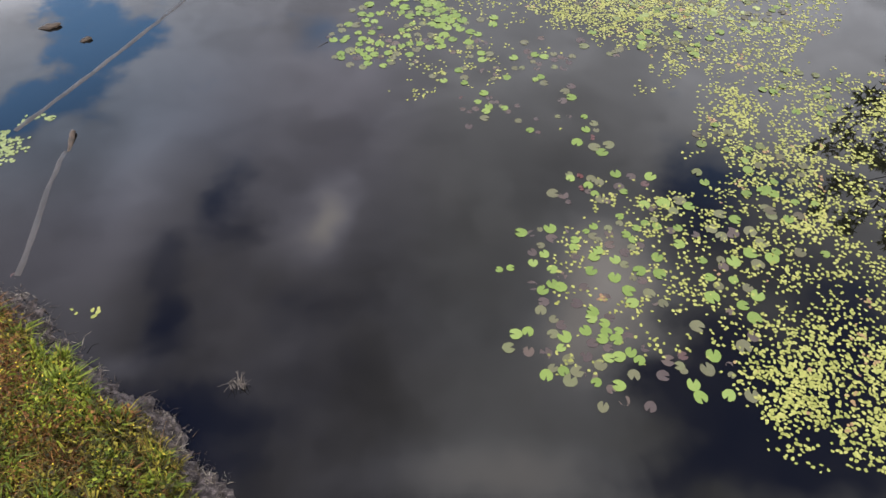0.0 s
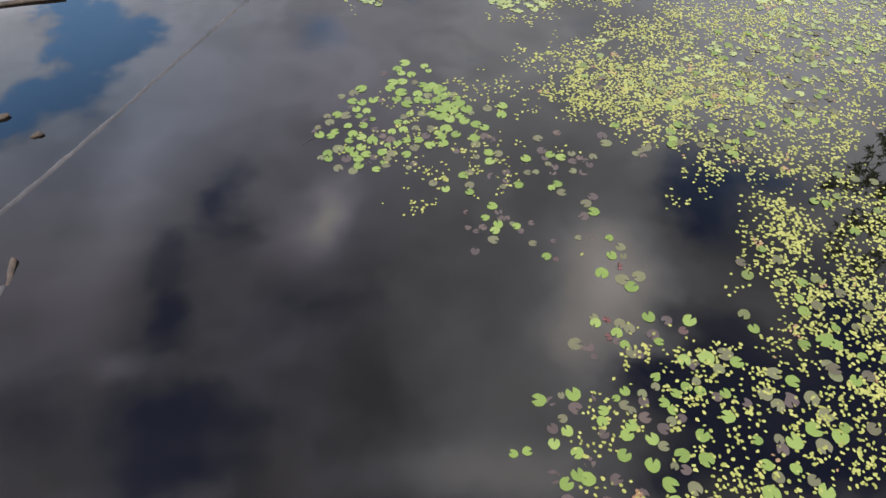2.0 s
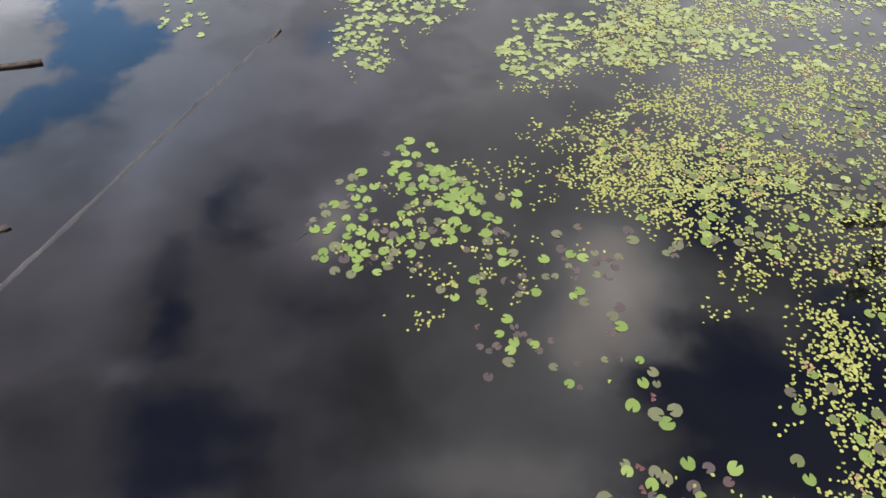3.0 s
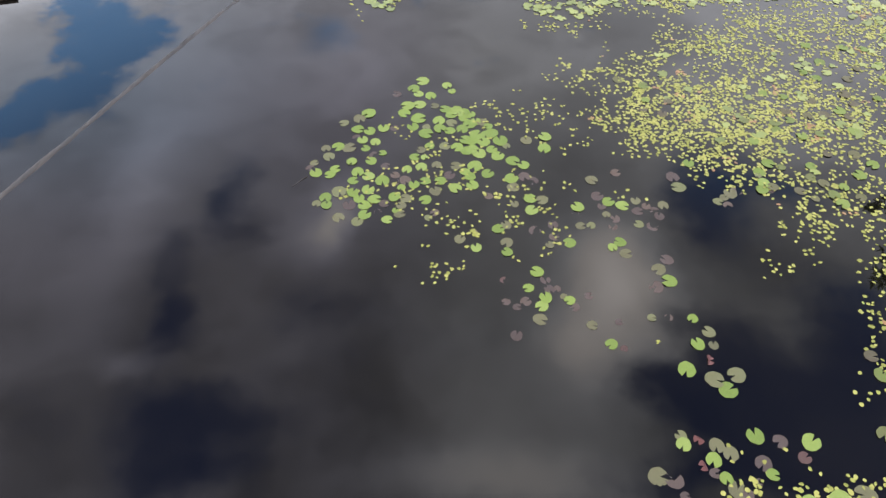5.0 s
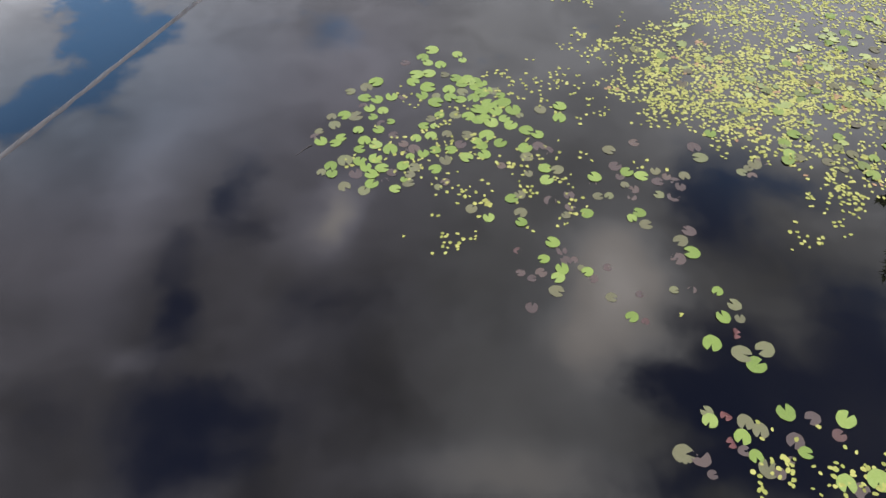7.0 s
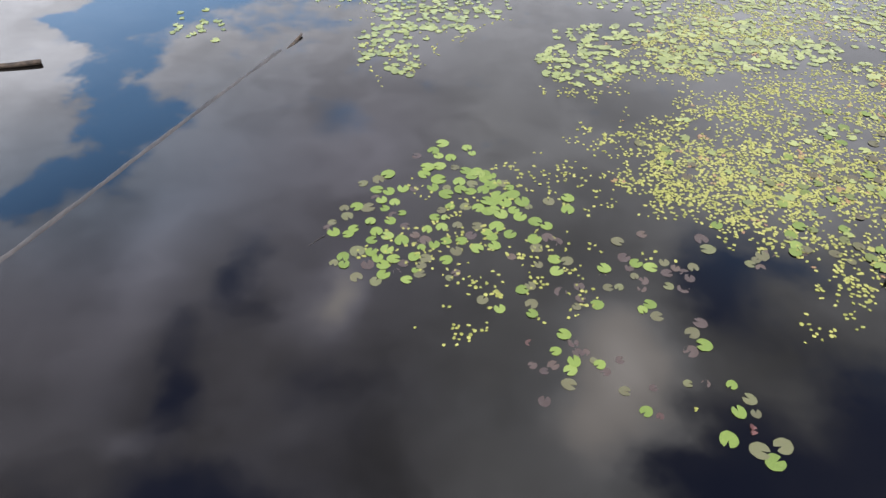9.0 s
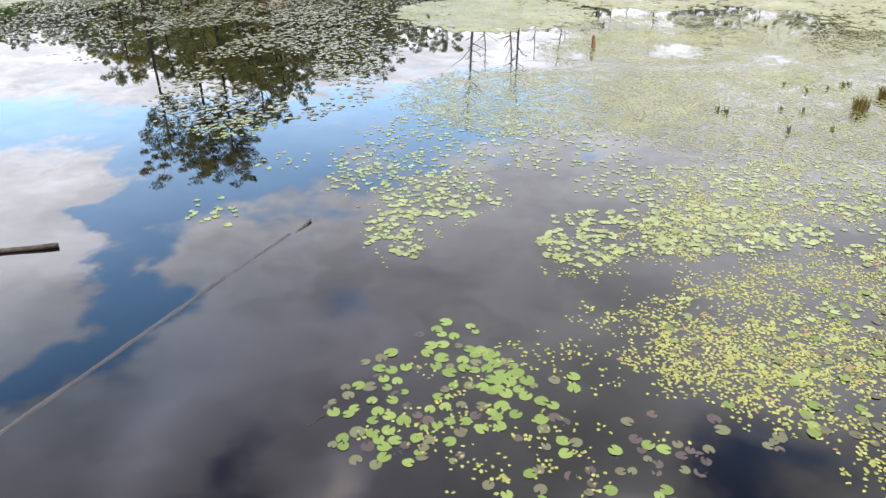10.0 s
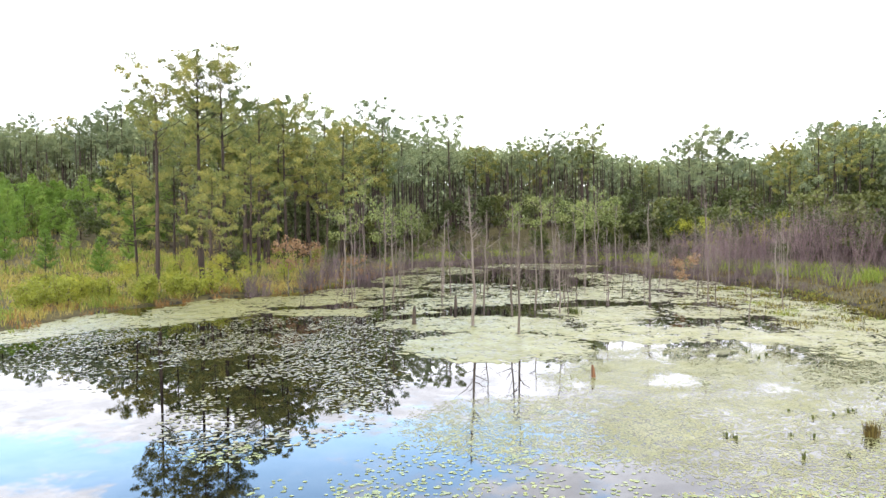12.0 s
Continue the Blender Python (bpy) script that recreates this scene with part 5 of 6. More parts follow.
def pine(h, base, reach, limbs, tufts, seed, needle, label, top_round=0.5, bend=0.012, size=0.55, blades_each=9, broad=0.075, flat=0.62, lift=0.38):
    """A tall bare-stemmed pine with an open crown: forked limbs, each ending in clumps of needle tufts."""
    g = random.Random(seed)
    root = tagged(new("pine_tree"), label, "pine tree", "pines round the pond")
    wood, green = Buf(), Buf()
    line = trunk_line(h, bend, g)
    r0 = 0.011 * h + 0.03
    wood.tube(line, [r0 * (1 - 0.80 * i / 10) for i in range(11)], 8)
    for k in range(limbs):
        t = base + (0.985 - base) * ((k + g.random()) / limbs) ** 0.85
        q = (t - base) / (1 - base)
        length = reach * (0.34 + 0.9 * math.sin(math.pi * min(1, 0.18 + q * (1 - 0.28 * top_round))) ** 0.8) * g.uniform(0.55, 1.2) * (0.85 if q < 0.9 else 0.6)
        a = k * 2.4 + g.uniform(-0.6, 0.6)
        rise = g.uniform(-0.1, 0.3) + lift * (q if lift < 0.5 else 0.6 + 0.4 * q)
        start = on_line(line, t)
        out = Vector((math.cos(a), math.sin(a), rise)).normalized()
        pts = [start, start + out * length * 0.5 + Vector((0, 0, -0.05 * length)), start + out * length + Vector((0, 0, 0.14 * length))]
        rr = r0 * (1 - 0.75 * t) * 0.42
        wood.tube(pts, [rr, rr * 0.65, rr * 0.25], 4, False)
        for f, share in ((0.55, 0.25), (0.8, 0.3), (1.0, 0.45)):
            turn = a + g.uniform(-1.1, 1.1)
            off = length * g.uniform(0.10, 0.24)
            heart = on_line(pts, f) + Vector((math.cos(turn) * off, math.sin(turn) * off, g.uniform(0.0, 0.16) * length))
            wood.tube([on_line(pts, f * 0.82), heart], [rr * 0.4, rr * 0.15], 3, False)
            puff = 0.17 * reach * g.uniform(0.6, 1.3)
            for _ in range(int(tufts * share) + 1):
                d = any_way(g) * (g.random() ** 0.45)
                at = heart + Vector((d.x * puff, d.y * puff, d.z * puff * flat))
                needles(green, at, Vector((d.x * 1.2, d.y * 1.2, 0.4 + d.z)), blades_each, size, size * broad, g)
    for _ in range(7):
        t = g.uniform(0.3, base)
        a, l = g.uniform(0, 6.28), g.uniform(0.5, 2.2)
        s = on_line(line, t)
        wood.tube([s, s + Vector((math.cos(a) * l, math.sin(a) * l, g.uniform(-0.1, 0.4) * l))], [0.04, 0.012], 4, False)
    part("trunk", wood.mesh("trunk", M["bark"]), root, "dark scaly bark")
    part("crown", green.mesh("crown", needle), root, "needle tufts")
    return root


def young_pine(h, seed):
    g = random.Random(seed)
    root = tagged(new("young_pine"), "bright green young pine in the grass field", "pine tree", "young pines on the far bank")
    wood, green = Buf(), Buf()
    wood.tube(trunk_line(h, 0.008, g, 6), [0.05 * (1 - 0.12 * i) for i in range(7)], 6)
    for k in range(int(16 + h * 6)):
        t = g.uniform(0.2, 1.0)
        a, l = g.uniform(0, 6.28), 0.27 * h * (1.12 - t) * g.uniform(0.7, 1.2) + 0.1
        s = Vector((0, 0, h * t))
        e = s + Vector((math.cos(a) * l, math.sin(a) * l, 0.55 * l))
        wood.tube([s, e], [0.02, 0.008], 3, False)
        for j in range(5):
            needles(green, s.lerp(e, 0.3 + 0.18 * j), Vector((math.cos(a), math.sin(a), 0.9)), 10, 0.42, 0.035, g)
    needles(green, Vector((0, 0, h)), Vector((0, 0, 1.5)), 24, 0.5, 0.035, g)
    part("trunk", wood.mesh("trunk", M["bark"]), root)
    part("crown", green.mesh("crown", M["young"]), root)
    return root


def broadleaf(name, h, wide, stems, leaves, leaf, seed, material, bark, label, low=0.25, category="tree", group="trees round the pond", hollow=0.45):
    """Stems that fork into limbs, with leaves in uneven clumps round the limbs' ends."""
    g = random.Random(seed)
    root = tagged(new(name), label, category, group)
    wood, green = Buf(), Buf()
    ends = []
    for s in range(stems):
        a = g.uniform(0, 6.28)
        hh = h * g.uniform(0.75, 1.0)
        lean = wide * 0.35 * g.random() * (stems > 1)
        pts = [Vector((lean * t * math.cos(a) + g.gauss(0, 0.02 * h) * t, lean * t * math.sin(a) + g.gauss(0, 0.02 * h) * t, hh * t * 0.92 - (0.3 if t == 0 else 0))) for t in (0, 0.25, 0.5, 0.75, 1)]
        r = 0.007 * h + 0.01
        wood.tube(pts, [r, r * 0.8, r * 0.6, r * 0.4, r * 0.15], 6)
        for k in range(9):
            t = low + (1 - low) * g.random()
            b, l = g.uniform(0, 6.28), wide * g.uniform(0.35, 1.0) * (0.5 + 0.7 * math.sin(math.pi * min(1, (t - low) / (1 - low) * 0.75 + 0.2)))
            p = on_line(pts, t)
            e = p + Vector((math.cos(b) * l, math.sin(b) * l, l * g.uniform(0.1, 0.8)))
            wood.tube([p, p.lerp(e, 0.5) + Vector((0, 0, 0.05 * l)), e], [r * 0.35, r * 0.22, r * 0.06], 4, False)
            ends += [e, p.lerp(e, 0.65)]
    for _ in range(leaves):
        c = g.choice(ends)
        d = any_way(g)
        at = c + d * (wide * 0.34 * (hollow + (1 - hollow) * g.random())) * Vector((1, 1, 0.75)).length / 1.6
        f = any_way(g, -0.2)
        green.leaf(at, f, sideways(f, g), leaf * g.uniform(0.6, 1.3))
    part("trunk", wood.mesh("trunk", bark), root)
    part("crown", green.mesh("crown", material), root)
    return root


def snag(h, seed, twigs, label, lean=0.0, r=0.0, bark="grey_bark", fuzz=0, loose=0):
    """A dead tree: bleached tapering stem with broken bare branches; the first few branches are parts of their own."""
    g = random.Random(seed)
    root = tagged(new("dead_tree"), label, "dead tree", "dead trees in the pond")
    wood = Buf()
    r = r or 0.008 * h + 0.015
    line = [p + Vector((lean * p.z * p.z / h + g.gauss(0, 0.006 * h), g.gauss(0, 0.006 * h), -0.3 if i == 0 else 0)) for i, p in enumerate(trunk_line(h, 0.018, g, 8))]
    wood.tube(line, [r * (1.1 - 0.8 * i / 8) for i in range(9)], 7)
    for k in range(twigs):
        t = g.uniform(0.35, 0.98)
        a, l = g.uniform(0, 6.28), h * g.uniform(0.04, 0.16) * (1.25 - t) * (1.5 if k < loose else 1)
        s = on_line(line, t)
        m = s + Vector((math.cos(a) * l * 0.6, math.sin(a) * l * 0.6, l * g.uniform(0.1, 0.7)))
        e = m + Vector((math.cos(a + g.uniform(-0.7, 0.7)) * l * 0.5, math.sin(a) * l * 0.5, l * g.uniform(-0.1, 0.6)))
        b = Buf() if k < loose else wood
        b.tube([s, m, e], [r * 0.3 * (1.1 - t) + 0.008, r * 0.2 * (1.1 - t) + 0.006, 0.004], 4, False)
        for _ in range(fuzz):
            f = any_way(g, 0.3)
            p = m.lerp(e, g.random())
            b.tri(p, p + sideways(f, g) * 0.012, p + f * g.uniform(0.2, 0.55))
        if k < loose:
            part("branch", b.mesh("branch", M[bark]), root)
    part("trunk", wood.mesh("trunk", M[bark]), root, "bleached bare stem")
    return root


def bare_shrub(h, wide, stems, seed, label, material="twig"):
    """A leafless shrub: each stem with its shoots and twigs is a part."""
    g = random.Random(seed)
    root = tagged(new("bare_shrub"), label, "shrub", "bare shrubs along the shore")
    for _ in range(stems):
        b = Buf()
        a, r = g.uniform(0, 6.28), wide * 0.5 * math.sqrt(g.random())
        foot = Vector((r * math.cos(a), r * math.sin(a), -0.1))
        for _ in range(3):
            hh = h * g.uniform(0.5, 1.05)
            tip = foot + Vector((g.gauss(0, 0.2) * hh, g.gauss(0, 0.2) * hh, hh))
            m = foot.lerp(tip, 0.5) + Vector((g.gauss(0, 0.05), g.gauss(0, 0.05), 0)) * hh
            b.tube([foot, m, tip], [0.028, 0.018, 0.005], 3, False)
            for _ in range(24):
                t = g.uniform(0.3, 1)
                p = foot.lerp(m, t * 2) if t < 0.5 else m.lerp(tip, t * 2 - 1)
                d = any_way(g, 0.5)
                b.tri(p - sideways(d, g) * 0.016, p + sideways(d, g) * 0.016, p + d * g.uniform(0.3, 0.9))
        part("stem", b.mesh("stem", M[material]), root)
    return root


def at_ground(x, y, turn=0.0, size=1.0):
    return pose(x, y, float(ground_height(x, y)) if shore_distance(x, y) > 0 else max(-0.5, float(ground_height(x, y))), 0, 0, turn) @ Matrix.Scale(size, 4)


def ray_at(az, dist):
    return -0.15 + dist * math.sin(radians(az)), 0.23 + dist * math.cos(radians(az))


def plant(ob, x, y, turn=0.0, size=1.0):
    """Copies a tree to a place; the first call moves the model itself."""
    if "placed" not in ob.keys():
        ob["placed"] = 1
        ob.matrix_basis = at_ground(x, y, turn, size)
        return ob
    c = copy_thing(ob, at_ground(x, y, turn, 1.0))
    c.matrix_basis = at_ground(x, y, turn, size)
    del c["placed"]
    return c


TALL = "tall open-crowned pine with a bare dark trunk"
heroes = [pine(21.6, 0.64, 4.0, 32, 84, 101, M["needle"], TALL, 1.2, 0.010, 0.30, 9, 0.075, 0.5, 0.8), pine(21.2, 0.64, 3.6, 30, 80, 102, M["needle"], TALL, 1.2, 0.010, 0.30, 9, 0.075, 0.5, 0.8),
          pine(18.6, 0.66, 3.5, 26, 74, 103, M["needle"], TALL, 1.2, 0.010, 0.30, 9, 0.075, 0.45, 0.8), pine(19.0, 0.66, 3.0, 24, 70, 104, M["needle"], TALL, 1.2, 0.010, 0.30, 9, 0.075, 0.5, 0.8),
          pine(13.0, 0.30, 2.9, 28, 80, 105, M["needle"], "olive pine with drooping limbs below taller ones", 1.0, 0.014, 0.30, 9, 0.075, 0.6)]
for ob, (az, dist) in zip(heroes, [(-22.0, 75), (-20.3, 76), (-25.2, 72), (-17.8, 82), (-18.4, 74)]):
    plant(ob, *ray_at(az, dist), 0)
plant(heroes[4], *ray_at(-24.0, 76), 130, 0.92)
plant(heroes[4], *ray_at(-26.6, 78), 220, 0.95)
plant(heroes[4], *ray_at(-21.4, 70), 40, 0.8)
mid = [pine(19.0 + 0.8 * i, 0.46 + 0.05 * (i % 3), 3.5, 26, 78, 200 + i, M["needle"], "pine with a yellowish green crown at the forest edge", 1.2, 0.012, 0.30, 8, 0.13) for i in range(5)]
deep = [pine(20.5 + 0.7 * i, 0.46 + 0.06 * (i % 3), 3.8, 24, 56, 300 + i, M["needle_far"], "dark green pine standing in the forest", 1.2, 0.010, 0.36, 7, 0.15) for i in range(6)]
g1 = random.Random(17)
for k in range(20):                                   # forest edge behind the left bank
    az = -23.5 + 15.5 * (k + g1.random()) / 20
    plant(g1.choice(mid), *ray_at(az, g1.uniform(92, 112) + max(0, az + 14) * 2.5), g1.uniform(0, 360), g1.uniform(0.70, 0.98))


def forest_front(az):
    """Distance of the closed forest, by direction."""
    pts = [(-60, 200), (-38, 250), (-30, 228), (-24, 200), (-19, 128), (-10, 122), (-4, 158), (0, 176), (9, 180), (13, 212), (22, 212), (26, 150), (34, 138), (60, 120)]
    for (a0, d0), (a1, d1) in zip(pts, pts[1:]):
        if a0 <= az <= a1:
            return d0 + (d1 - d0) * (az - a0) / (a1 - a0)
    return 110


for row in range(2):
    az = -40 + row * 0.7
    while az < 40:
        d = forest_front(az) + row * 9 + g1.uniform(-3, 3)
        plant(g1.choice(deep if g1.random() < 0.8 or row > 1 else mid), *ray_at(az, d), g1.uniform(0, 360), g1.uniform(0.90, 1.16) * (0.98 if az < -31 else 1.16 if az < -25 else 1.0 if az < -2 else 0.92 if az < 10 else 0.78 if az < 23 else 0.72))
        az += math.degrees((4.6 + row * 1.1) / d) * g1.uniform(0.6, 1.4)
for az, d, s in [(16.2, 138, 0.9), (17.1, 140, 0.95), (18.2, 142, 0.95), (19.3, 144, 0.88), (23.2, 138, 0.82), (25.0, 134, 0.92), (26.0, 136, 0.9), (26.9, 140, 0.85), (15.4, 150, 0.86), (31.2, 128, 0.80), (31.9, 134, 0.84), (22.5, 160, 0.84), (27.6, 137, 0.84)]:
    plant(g1.choice(mid[:2] + deep[:3]), *ray_at(az, d), g1.uniform(0, 360), s)
plant(deep[1], 22.0, 20.0, 40, 0.88)
for k in range(20):                                   # the wood goes on round the rest of the pond
    a = 50 + 260 * (k + g1.random()) / 20
    plant(g1.choice(deep[:3]), *ray_at(a, g1.uniform(62, 95)), g1.uniform(0, 360), g1.uniform(0.7, 0.9))



def far_woods():
    """The depth of the forest behind its front rows: many thousand leaf clumps gathered into crowns of uneven height."""
    r = np.random.RandomState(88)
    crowns, each, under = 1750, 180, 80000
    az = np.concatenate([r.uniform(-41, 41, 1300), r.uniform(-41, -22, 450)])
    d = np.array([forest_front(a) for a in az]) + r.uniform(2, 42, crowns)
    top = r.uniform(19.0, 24.2, crowns) * np.interp(az, [-40, -31, -28, -24, -10, 9, 12, 22, 26, 40], [0.88, 0.94, 1.05, 1.0, 0.93, 0.92, 0.76, 0.74, 0.68, 0.68])
    wide, deep_ = r.uniform(1.7, 3.1, crowns), r.uniform(2.6, 5.0, crowns)
    k = np.repeat(np.arange(crowns), each)
    n = len(k)
    f = r.randn(n, 3)
    f /= np.linalg.norm(f, axis=1, keepdims=True)
    f *= r.uniform(0.55, 1.05, (n, 1))
    cx, cy = -0.15 + d * np.sin(np.radians(az)), 0.23 + d * np.cos(np.radians(az))
    p = np.stack([cx[k] + f[:, 0] * wide[k], cy[k] + f[:, 1] * wide[k], ground_height(cx, cy)[k] + top[k] + (f[:, 2] - 1) * deep_[k]], 1)
    ua = r.uniform(-41, 41, under)
    ud = np.array([forest_front(a) for a in ua]) + r.uniform(3, 40, under)
    ux, uy = -0.15 + ud * np.sin(np.radians(ua)), 0.23 + ud * np.cos(np.radians(ua))
    p = np.concatenate([p, np.stack([ux, uy, ground_height(ux, uy) + 0.2 + 18.5 * r.rand(under) ** 0.75], 1)])
    n += under
    size = np.concatenate([r.uniform(0.28, 0.58, n - under), r.uniform(0.6, 1.3, under)])[:, None]
    f, q = r.randn(n, 3), r.randn(n, 3)
    f /= np.linalg.norm(f, axis=1, keepdims=True)
    q = np.cross(f, q)
    q /= np.linalg.norm(q, axis=1, keepdims=True)
    v = np.stack([p, p + f * size * 0.5 + q * size * 0.4, p + f * size, p + f * size * 0.5 - q * size * 0.4], 1)
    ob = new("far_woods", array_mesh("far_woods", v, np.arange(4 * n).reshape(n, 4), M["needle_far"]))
    tagged(ob, "closed dark green woodland behind the pond", "forest", kind="stuff")
    stems = Buf()
    for k in range(1100):
        a = r.uniform(-38, 36)
        x, y = ray_at(a, forest_front(a) + r.uniform(-5, 26))
        z, lean, rad = float(ground_height(x, y)), r.normal(0, 0.25, 2), r.uniform(0.09, 0.2)
        stems.tube([(x, y, z - 0.3), (x + lean[0], y + lean[1], z + r.uniform(11, 17))], [rad, rad * 0.6], 5, False)
    tagged(new("forest_stems", stems.mesh("forest_stems", M["bark"])), "crowded straight dark pine stems inside the forest", "tree trunks", kind="stuff")


far_woods()
young = [young_pine(3.2 + 0.7 * i, 400 + i) for i in range(4)]
for k in range(105):
    az, d = g1.uniform(-37, -24), g1.uniform(112, 172)
    x, y = ray_at(az, d)
    if shore_distance(x, y) > 6:
        plant(young[k % 4], x, y, g1.uniform(0, 360), g1.uniform(0.75, 1.3))
for az, d, s in [(-29.0, 78, 0.85), (-32.6, 82, 0.95), (-35.0, 90, 1.1), (-27.2, 92, 0.9), (-34.2, 104, 1.1), (-31.0, 100, 0.9)]:
    plant(young[3], *ray_at(az, d), g1.uniform(0, 360), s)

hard = [broadleaf("broadleaf_tree", 8.5 + 1.2 * i, 2.6, 2, 880, 0.44, 500 + i, M["leaf"], M["bark"], "dense dark green broadleaf tree at the forest edge", 0.15) for i in range(3)]
pale = [broadleaf("sparse_tree", 11.5 + 1.3 * i, 1.9, 1 + i % 2, 520, 0.24, 520 + i, M["leaf_pale"], M["grey_bark"], "slender pale-stemmed tree with thin grey-green leaves", 0.55) for i in range(4)]
olive = [broadleaf("broadleaf_tree", 6.5, 1.9, 2, 2200, 0.17, 540 + i, M["leaf_yellow"], M["bark"], "yellow-green young broadleaf tree by the shore", 0.2) for i in range(2)]
rusty = broadleaf("rusty_tree", 6.0, 1.8, 1, 420, 0.22, 550, M["leaf_rust"], M["grey_bark"], "small tree with thin rusty autumn leaves", 0.45)
bush = [broadleaf("bush", 1.5 + 0.4 * i, 1.0, 4, 750, 0.16, 560 + i, M["leaf_yellow"], M["bark"], "rounded yellow-green bush in the marsh grass", 0.1, "bush", "bushes on the far bank", 0.3) for i in range(3)]
green_bush = [broadleaf("bush", 2.6 + 0.5 * i, 1.4, 4, 900, 0.22, 570 + i, M["leaf"], M["bark"], "dark green bush below the pines", 0.08, "bush", "bushes on the far bank", 0.3) for i in range(2)]
for k in range(54):                                   # understorey under the pines
    az = -34 + 78 * (k + g1.random()) / 54
    d = min(forest_front(az), 122) - g1.uniform(0, 9)
    x, y = ray_at(az, d)
    if shore_distance(x, y) > 2:
        plant(g1.choice(hard), x, y, g1.uniform(0, 360), g1.uniform(0.4, 0.8))
for k in range(34):                                   # dark thicket on the far right shore
    az = 6.5 + 26 * (k + g1.random()) / 34
    x, y = ray_at(az, g1.uniform(112, 122) - max(0, az - 12) * 1.4)
    plant(g1.choice(hard), x, y, g1.uniform(0, 360), g1.uniform(0.8, 1.1) * (1.0 if az < 17 else 0.85))
for k in range(44):                                   # scrub on the slope before the pines
    az = -34 + 74 * (k + g1.random()) / 44
    x, y = ray_at(az, min(forest_front(az) - 4, g1.uniform(124, 170)))
    if shore_distance(x, y) > 6:
        plant(g1.choice(hard), x, y, g1.uniform(0, 360), g1.uniform(0.8, 1.25))
for k in range(14):
    az = 14 + 24 * (k + g1.random()) / 16
    plant(g1.choice(hard + olive + olive), *ray_at(az, g1.uniform(100, 122)), g1.uniform(0, 360), g1.uniform(0.9, 1.2))
for az, d, s in [(-9.5, 78, 0.95), (-8.2, 84, 1.0), (-7.0, 70, 0.8), (-5.6, 92, 0.9), (3.2, 92, 0.9), (5.0, 96, 1.0), (6.0, 100, 1.0), (7.5, 98, 0.95), (9.3, 102, 1.0), (10.8, 104, 0.95), (8.4, 92, 0.9), (-11.5, 80, 0.9)]:
    plant(g1.choice(pale), *ray_at(az, d), g1.uniform(0, 360), s)
for az, d, s in [(-27.4, 62, 0.5), (-23.6, 66, 0.62), (-20.6, 68, 0.55), (-15.8, 72, 0.6), (-18.5, 66, 0.5), (-13.0, 78, 0.6)]:
    plant(g1.choice(olive), *ray_at(az, d), g1.uniform(0, 360), s)
for az, d, s in [(-15.5, 64, 1.0), (-13.8, 67, 0.9), (16.0, 60, 0.75), (-10.5, 70, 0.7)]:
    plant(rusty, *ray_at(az, d), g1.uniform(0, 360), s)
for k in range(60):
    az, d = g1.uniform(-34, -18), g1.uniform(50, 64)
    x, y = ray_at(az, d)
    if shore_distance(x, y) > 0.8:
        plant(bush[k % 3], x, y, g1.uniform(0, 360), g1.uniform(0.6, 1.1))
for k in range(30):
    az = -22 + 62 * g1.random()
    x, y = ray_at(az, g1.uniform(62, 118))
    if 1.0 < shore_distance(x, y) < 16:
        plant(green_bush[k % 2], x, y, g1.uniform(0, 360), g1.uniform(0.6, 1.1))

brush = [bare_shrub(3.2 + 1.5 * i, 2.4, 9, 600 + i, "leafless grey-purple shrub thicket by the water") for i in range(4)]
thicket = [bare_shrub(5.4 + 1.3 * i, 3.0, 10, 620 + i, "tall leafless purple-brown thicket behind the reeds", "thicket") for i in range(3)]
for k in range(74):                                   # dark thicket on the right shore
    az = 14.5 + 26 * (k + g1.random()) / 74
    x, y = ray_at(az, g1.uniform(88, 101) - max(0, az - 22) * 0.5)
    if shore_distance(x, y) > 0.5:
        plant(thicket[k % 3], x, y, g1.uniform(0, 360), g1.uniform(0.7, 1.1) * (0.75 if az < 18 else 1.0 if az < 24 else 1.15))
for k in range(46):                                   # low pale scrub before it
    az = 11 + 29 * (k + g1.random()) / 46
    x, y = ray_at(az, g1.uniform(72, 90))
    if shore_distance(x, y) > -1.0:
        plant(brush[k % 2], x, y, g1.uniform(0, 360), g1.uniform(0.4, 0.8))
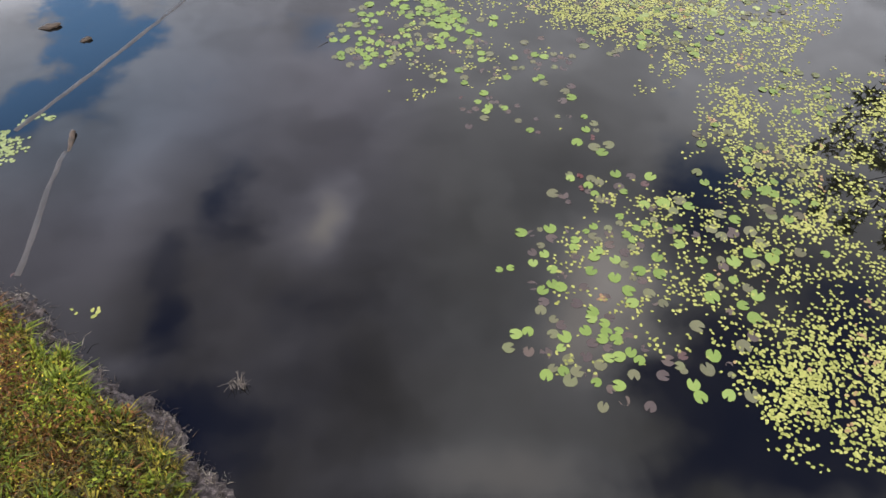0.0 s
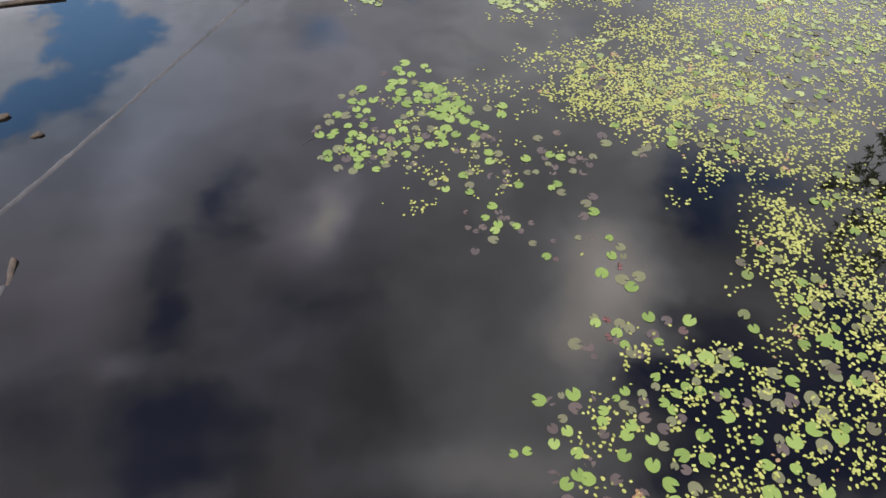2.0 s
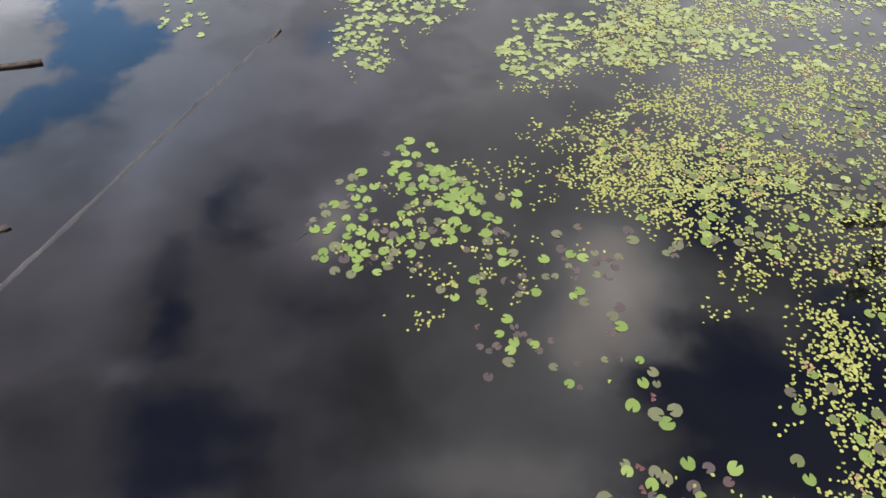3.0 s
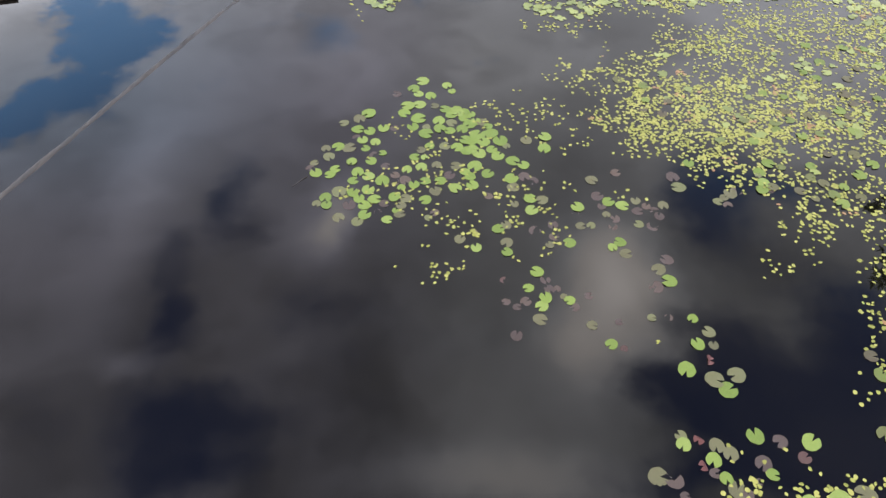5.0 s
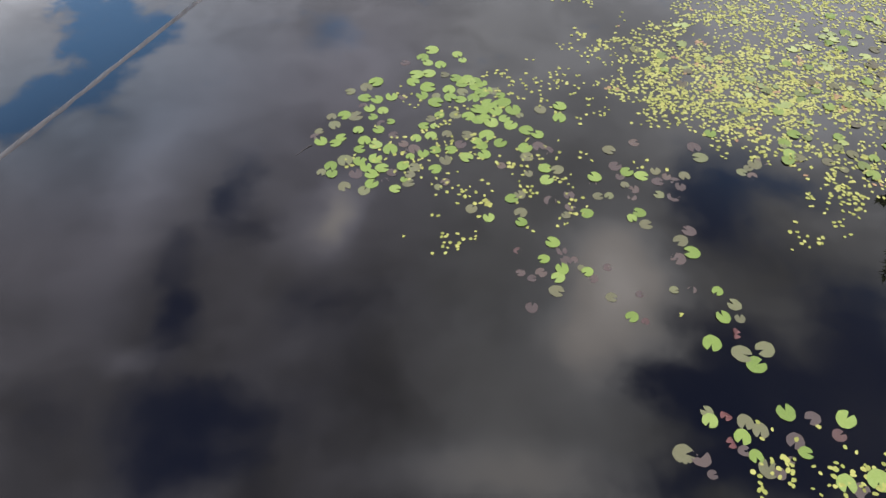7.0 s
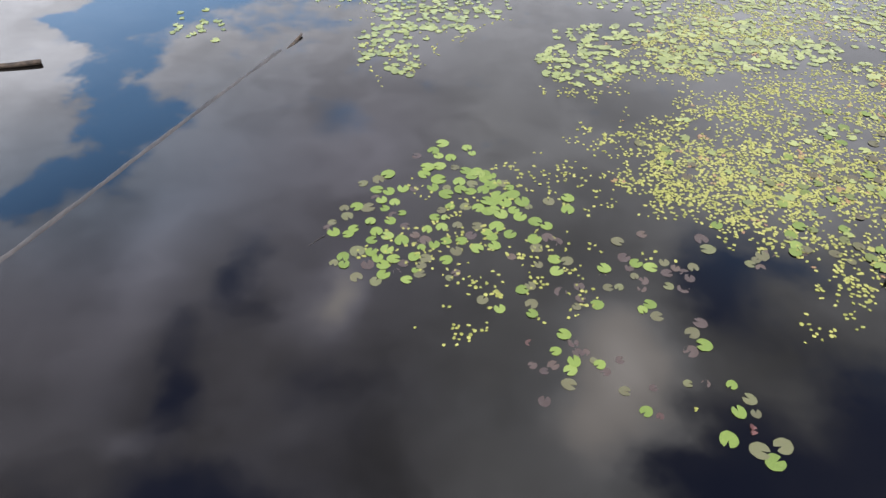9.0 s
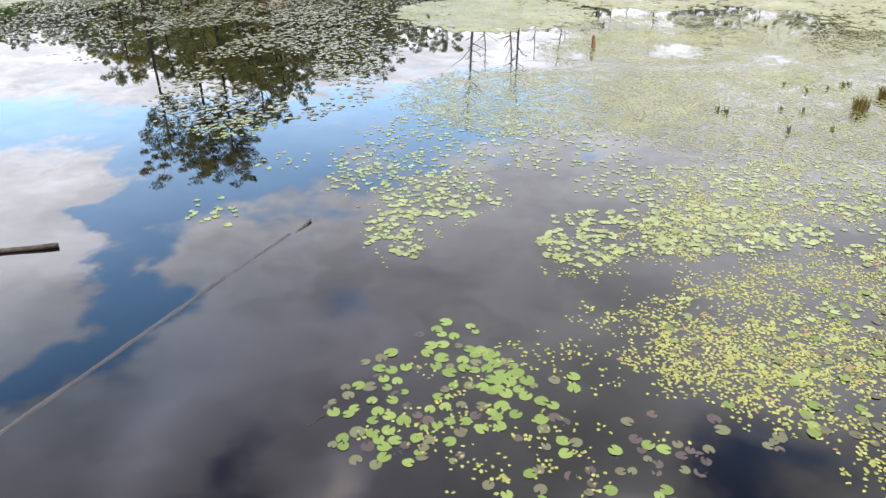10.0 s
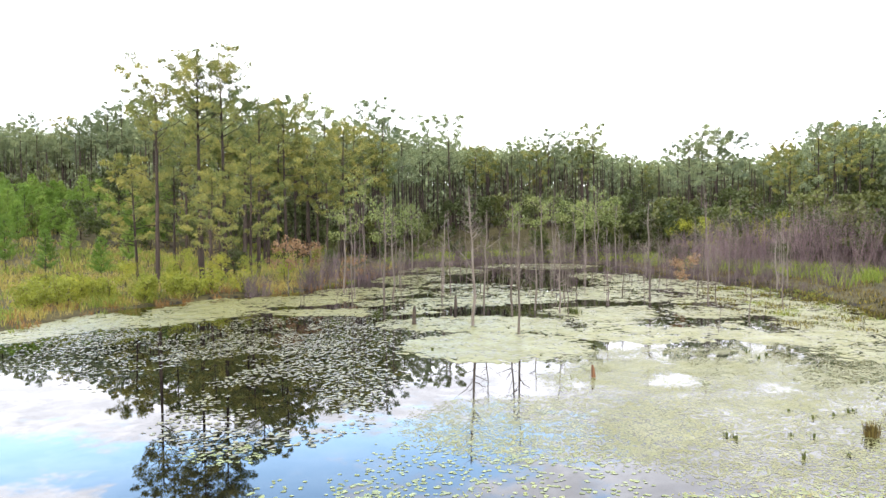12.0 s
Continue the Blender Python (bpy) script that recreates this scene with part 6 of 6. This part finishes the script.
for k in range(60):
    az = -19 + 36 * (k + g1.random()) / 60
    d = 58 + max(0, az + 16) * 3.2 + g1.uniform(-3, 6)
    x, y = ray_at(az, min(d, 112))
    if -2 < shore_distance(x, y) < 8:
        plant(brush[k % 2], x, y, g1.uniform(0, 360), g1.uniform(0.5, 0.9))

GREY = "bleached dead tree trunk standing in the pond"
for k, (x, y, h, lean, tw) in enumerate([(-0.6, 40.8, 8.6, -0.005, 60), (1.85, 37.5, 6.6, -0.03, 24), (1.8, 45.1, 7.6, -0.02, 26), (-7.4, 52.1, 8.8, 0.01, 34), (-12.1, 61.2, 7.6, 0, 6), (0.1, 49.9, 7.4, 0.01, 18),
                                         (-3.3, 60.6, 7.4, 0.02, 18), (3.5, 48.0, 6.0, 0.0, 20), (5.0, 46.4, 6.2, 0, 30), (5.4, 44.9, 3.2, 0, 3), (12.9, 54.9, 8.0, 0.01, 40), (16.5, 50.8, 4.8, 0, 30),
                                         (12.4, 38.0, 1.8, 0.12, 5), (15.3, 41.4, 3.2, 0.1, 8), (26.9, 63.7, 6.0, 0.01, 20), (25.2, 61.5, 6.4, -0.02, 22), (-2.9, 50.0, 3.4, 0, 4), (-6.9, 54.0, 7.4, 0.02, 30)]):
    snag(h, 700 + k, tw, GREY, lean, 0.095 if k == 0 else 0, "grey_bark", 4, 8).matrix_basis = at_ground(x, y, 0)
models = [snag(3.0 + 1.1 * i, 740 + i, 10 + 4 * i, "thin bare dead tree standing in shallow water", 0.03 * (i % 3 - 1), 0.022 + 0.006 * i, "grey_bark" if i % 3 else "twig", 5) for i in range(6)]
for k in range(190):
    az = -15 + 38 * g1.random()
    x, y = ray_at(az, g1.uniform(50, 106))
    if -45 < shore_distance(x, y) < 2:
        plant(models[min(5, int(abs(g1.gauss(0, 2.2))))], x, y, g1.uniform(0, 360), g1.uniform(0.7, 1.25))

for ob in heroes + mid + deep + young + hard + pale + olive + [rusty] + bush + green_bush + brush + thicket + models:
    if "placed" not in ob.keys():                     # a model that found no place
        for o in (*ob.children_recursive, ob):
            bpy.data.objects.remove(o)
    else:
        del ob["placed"]
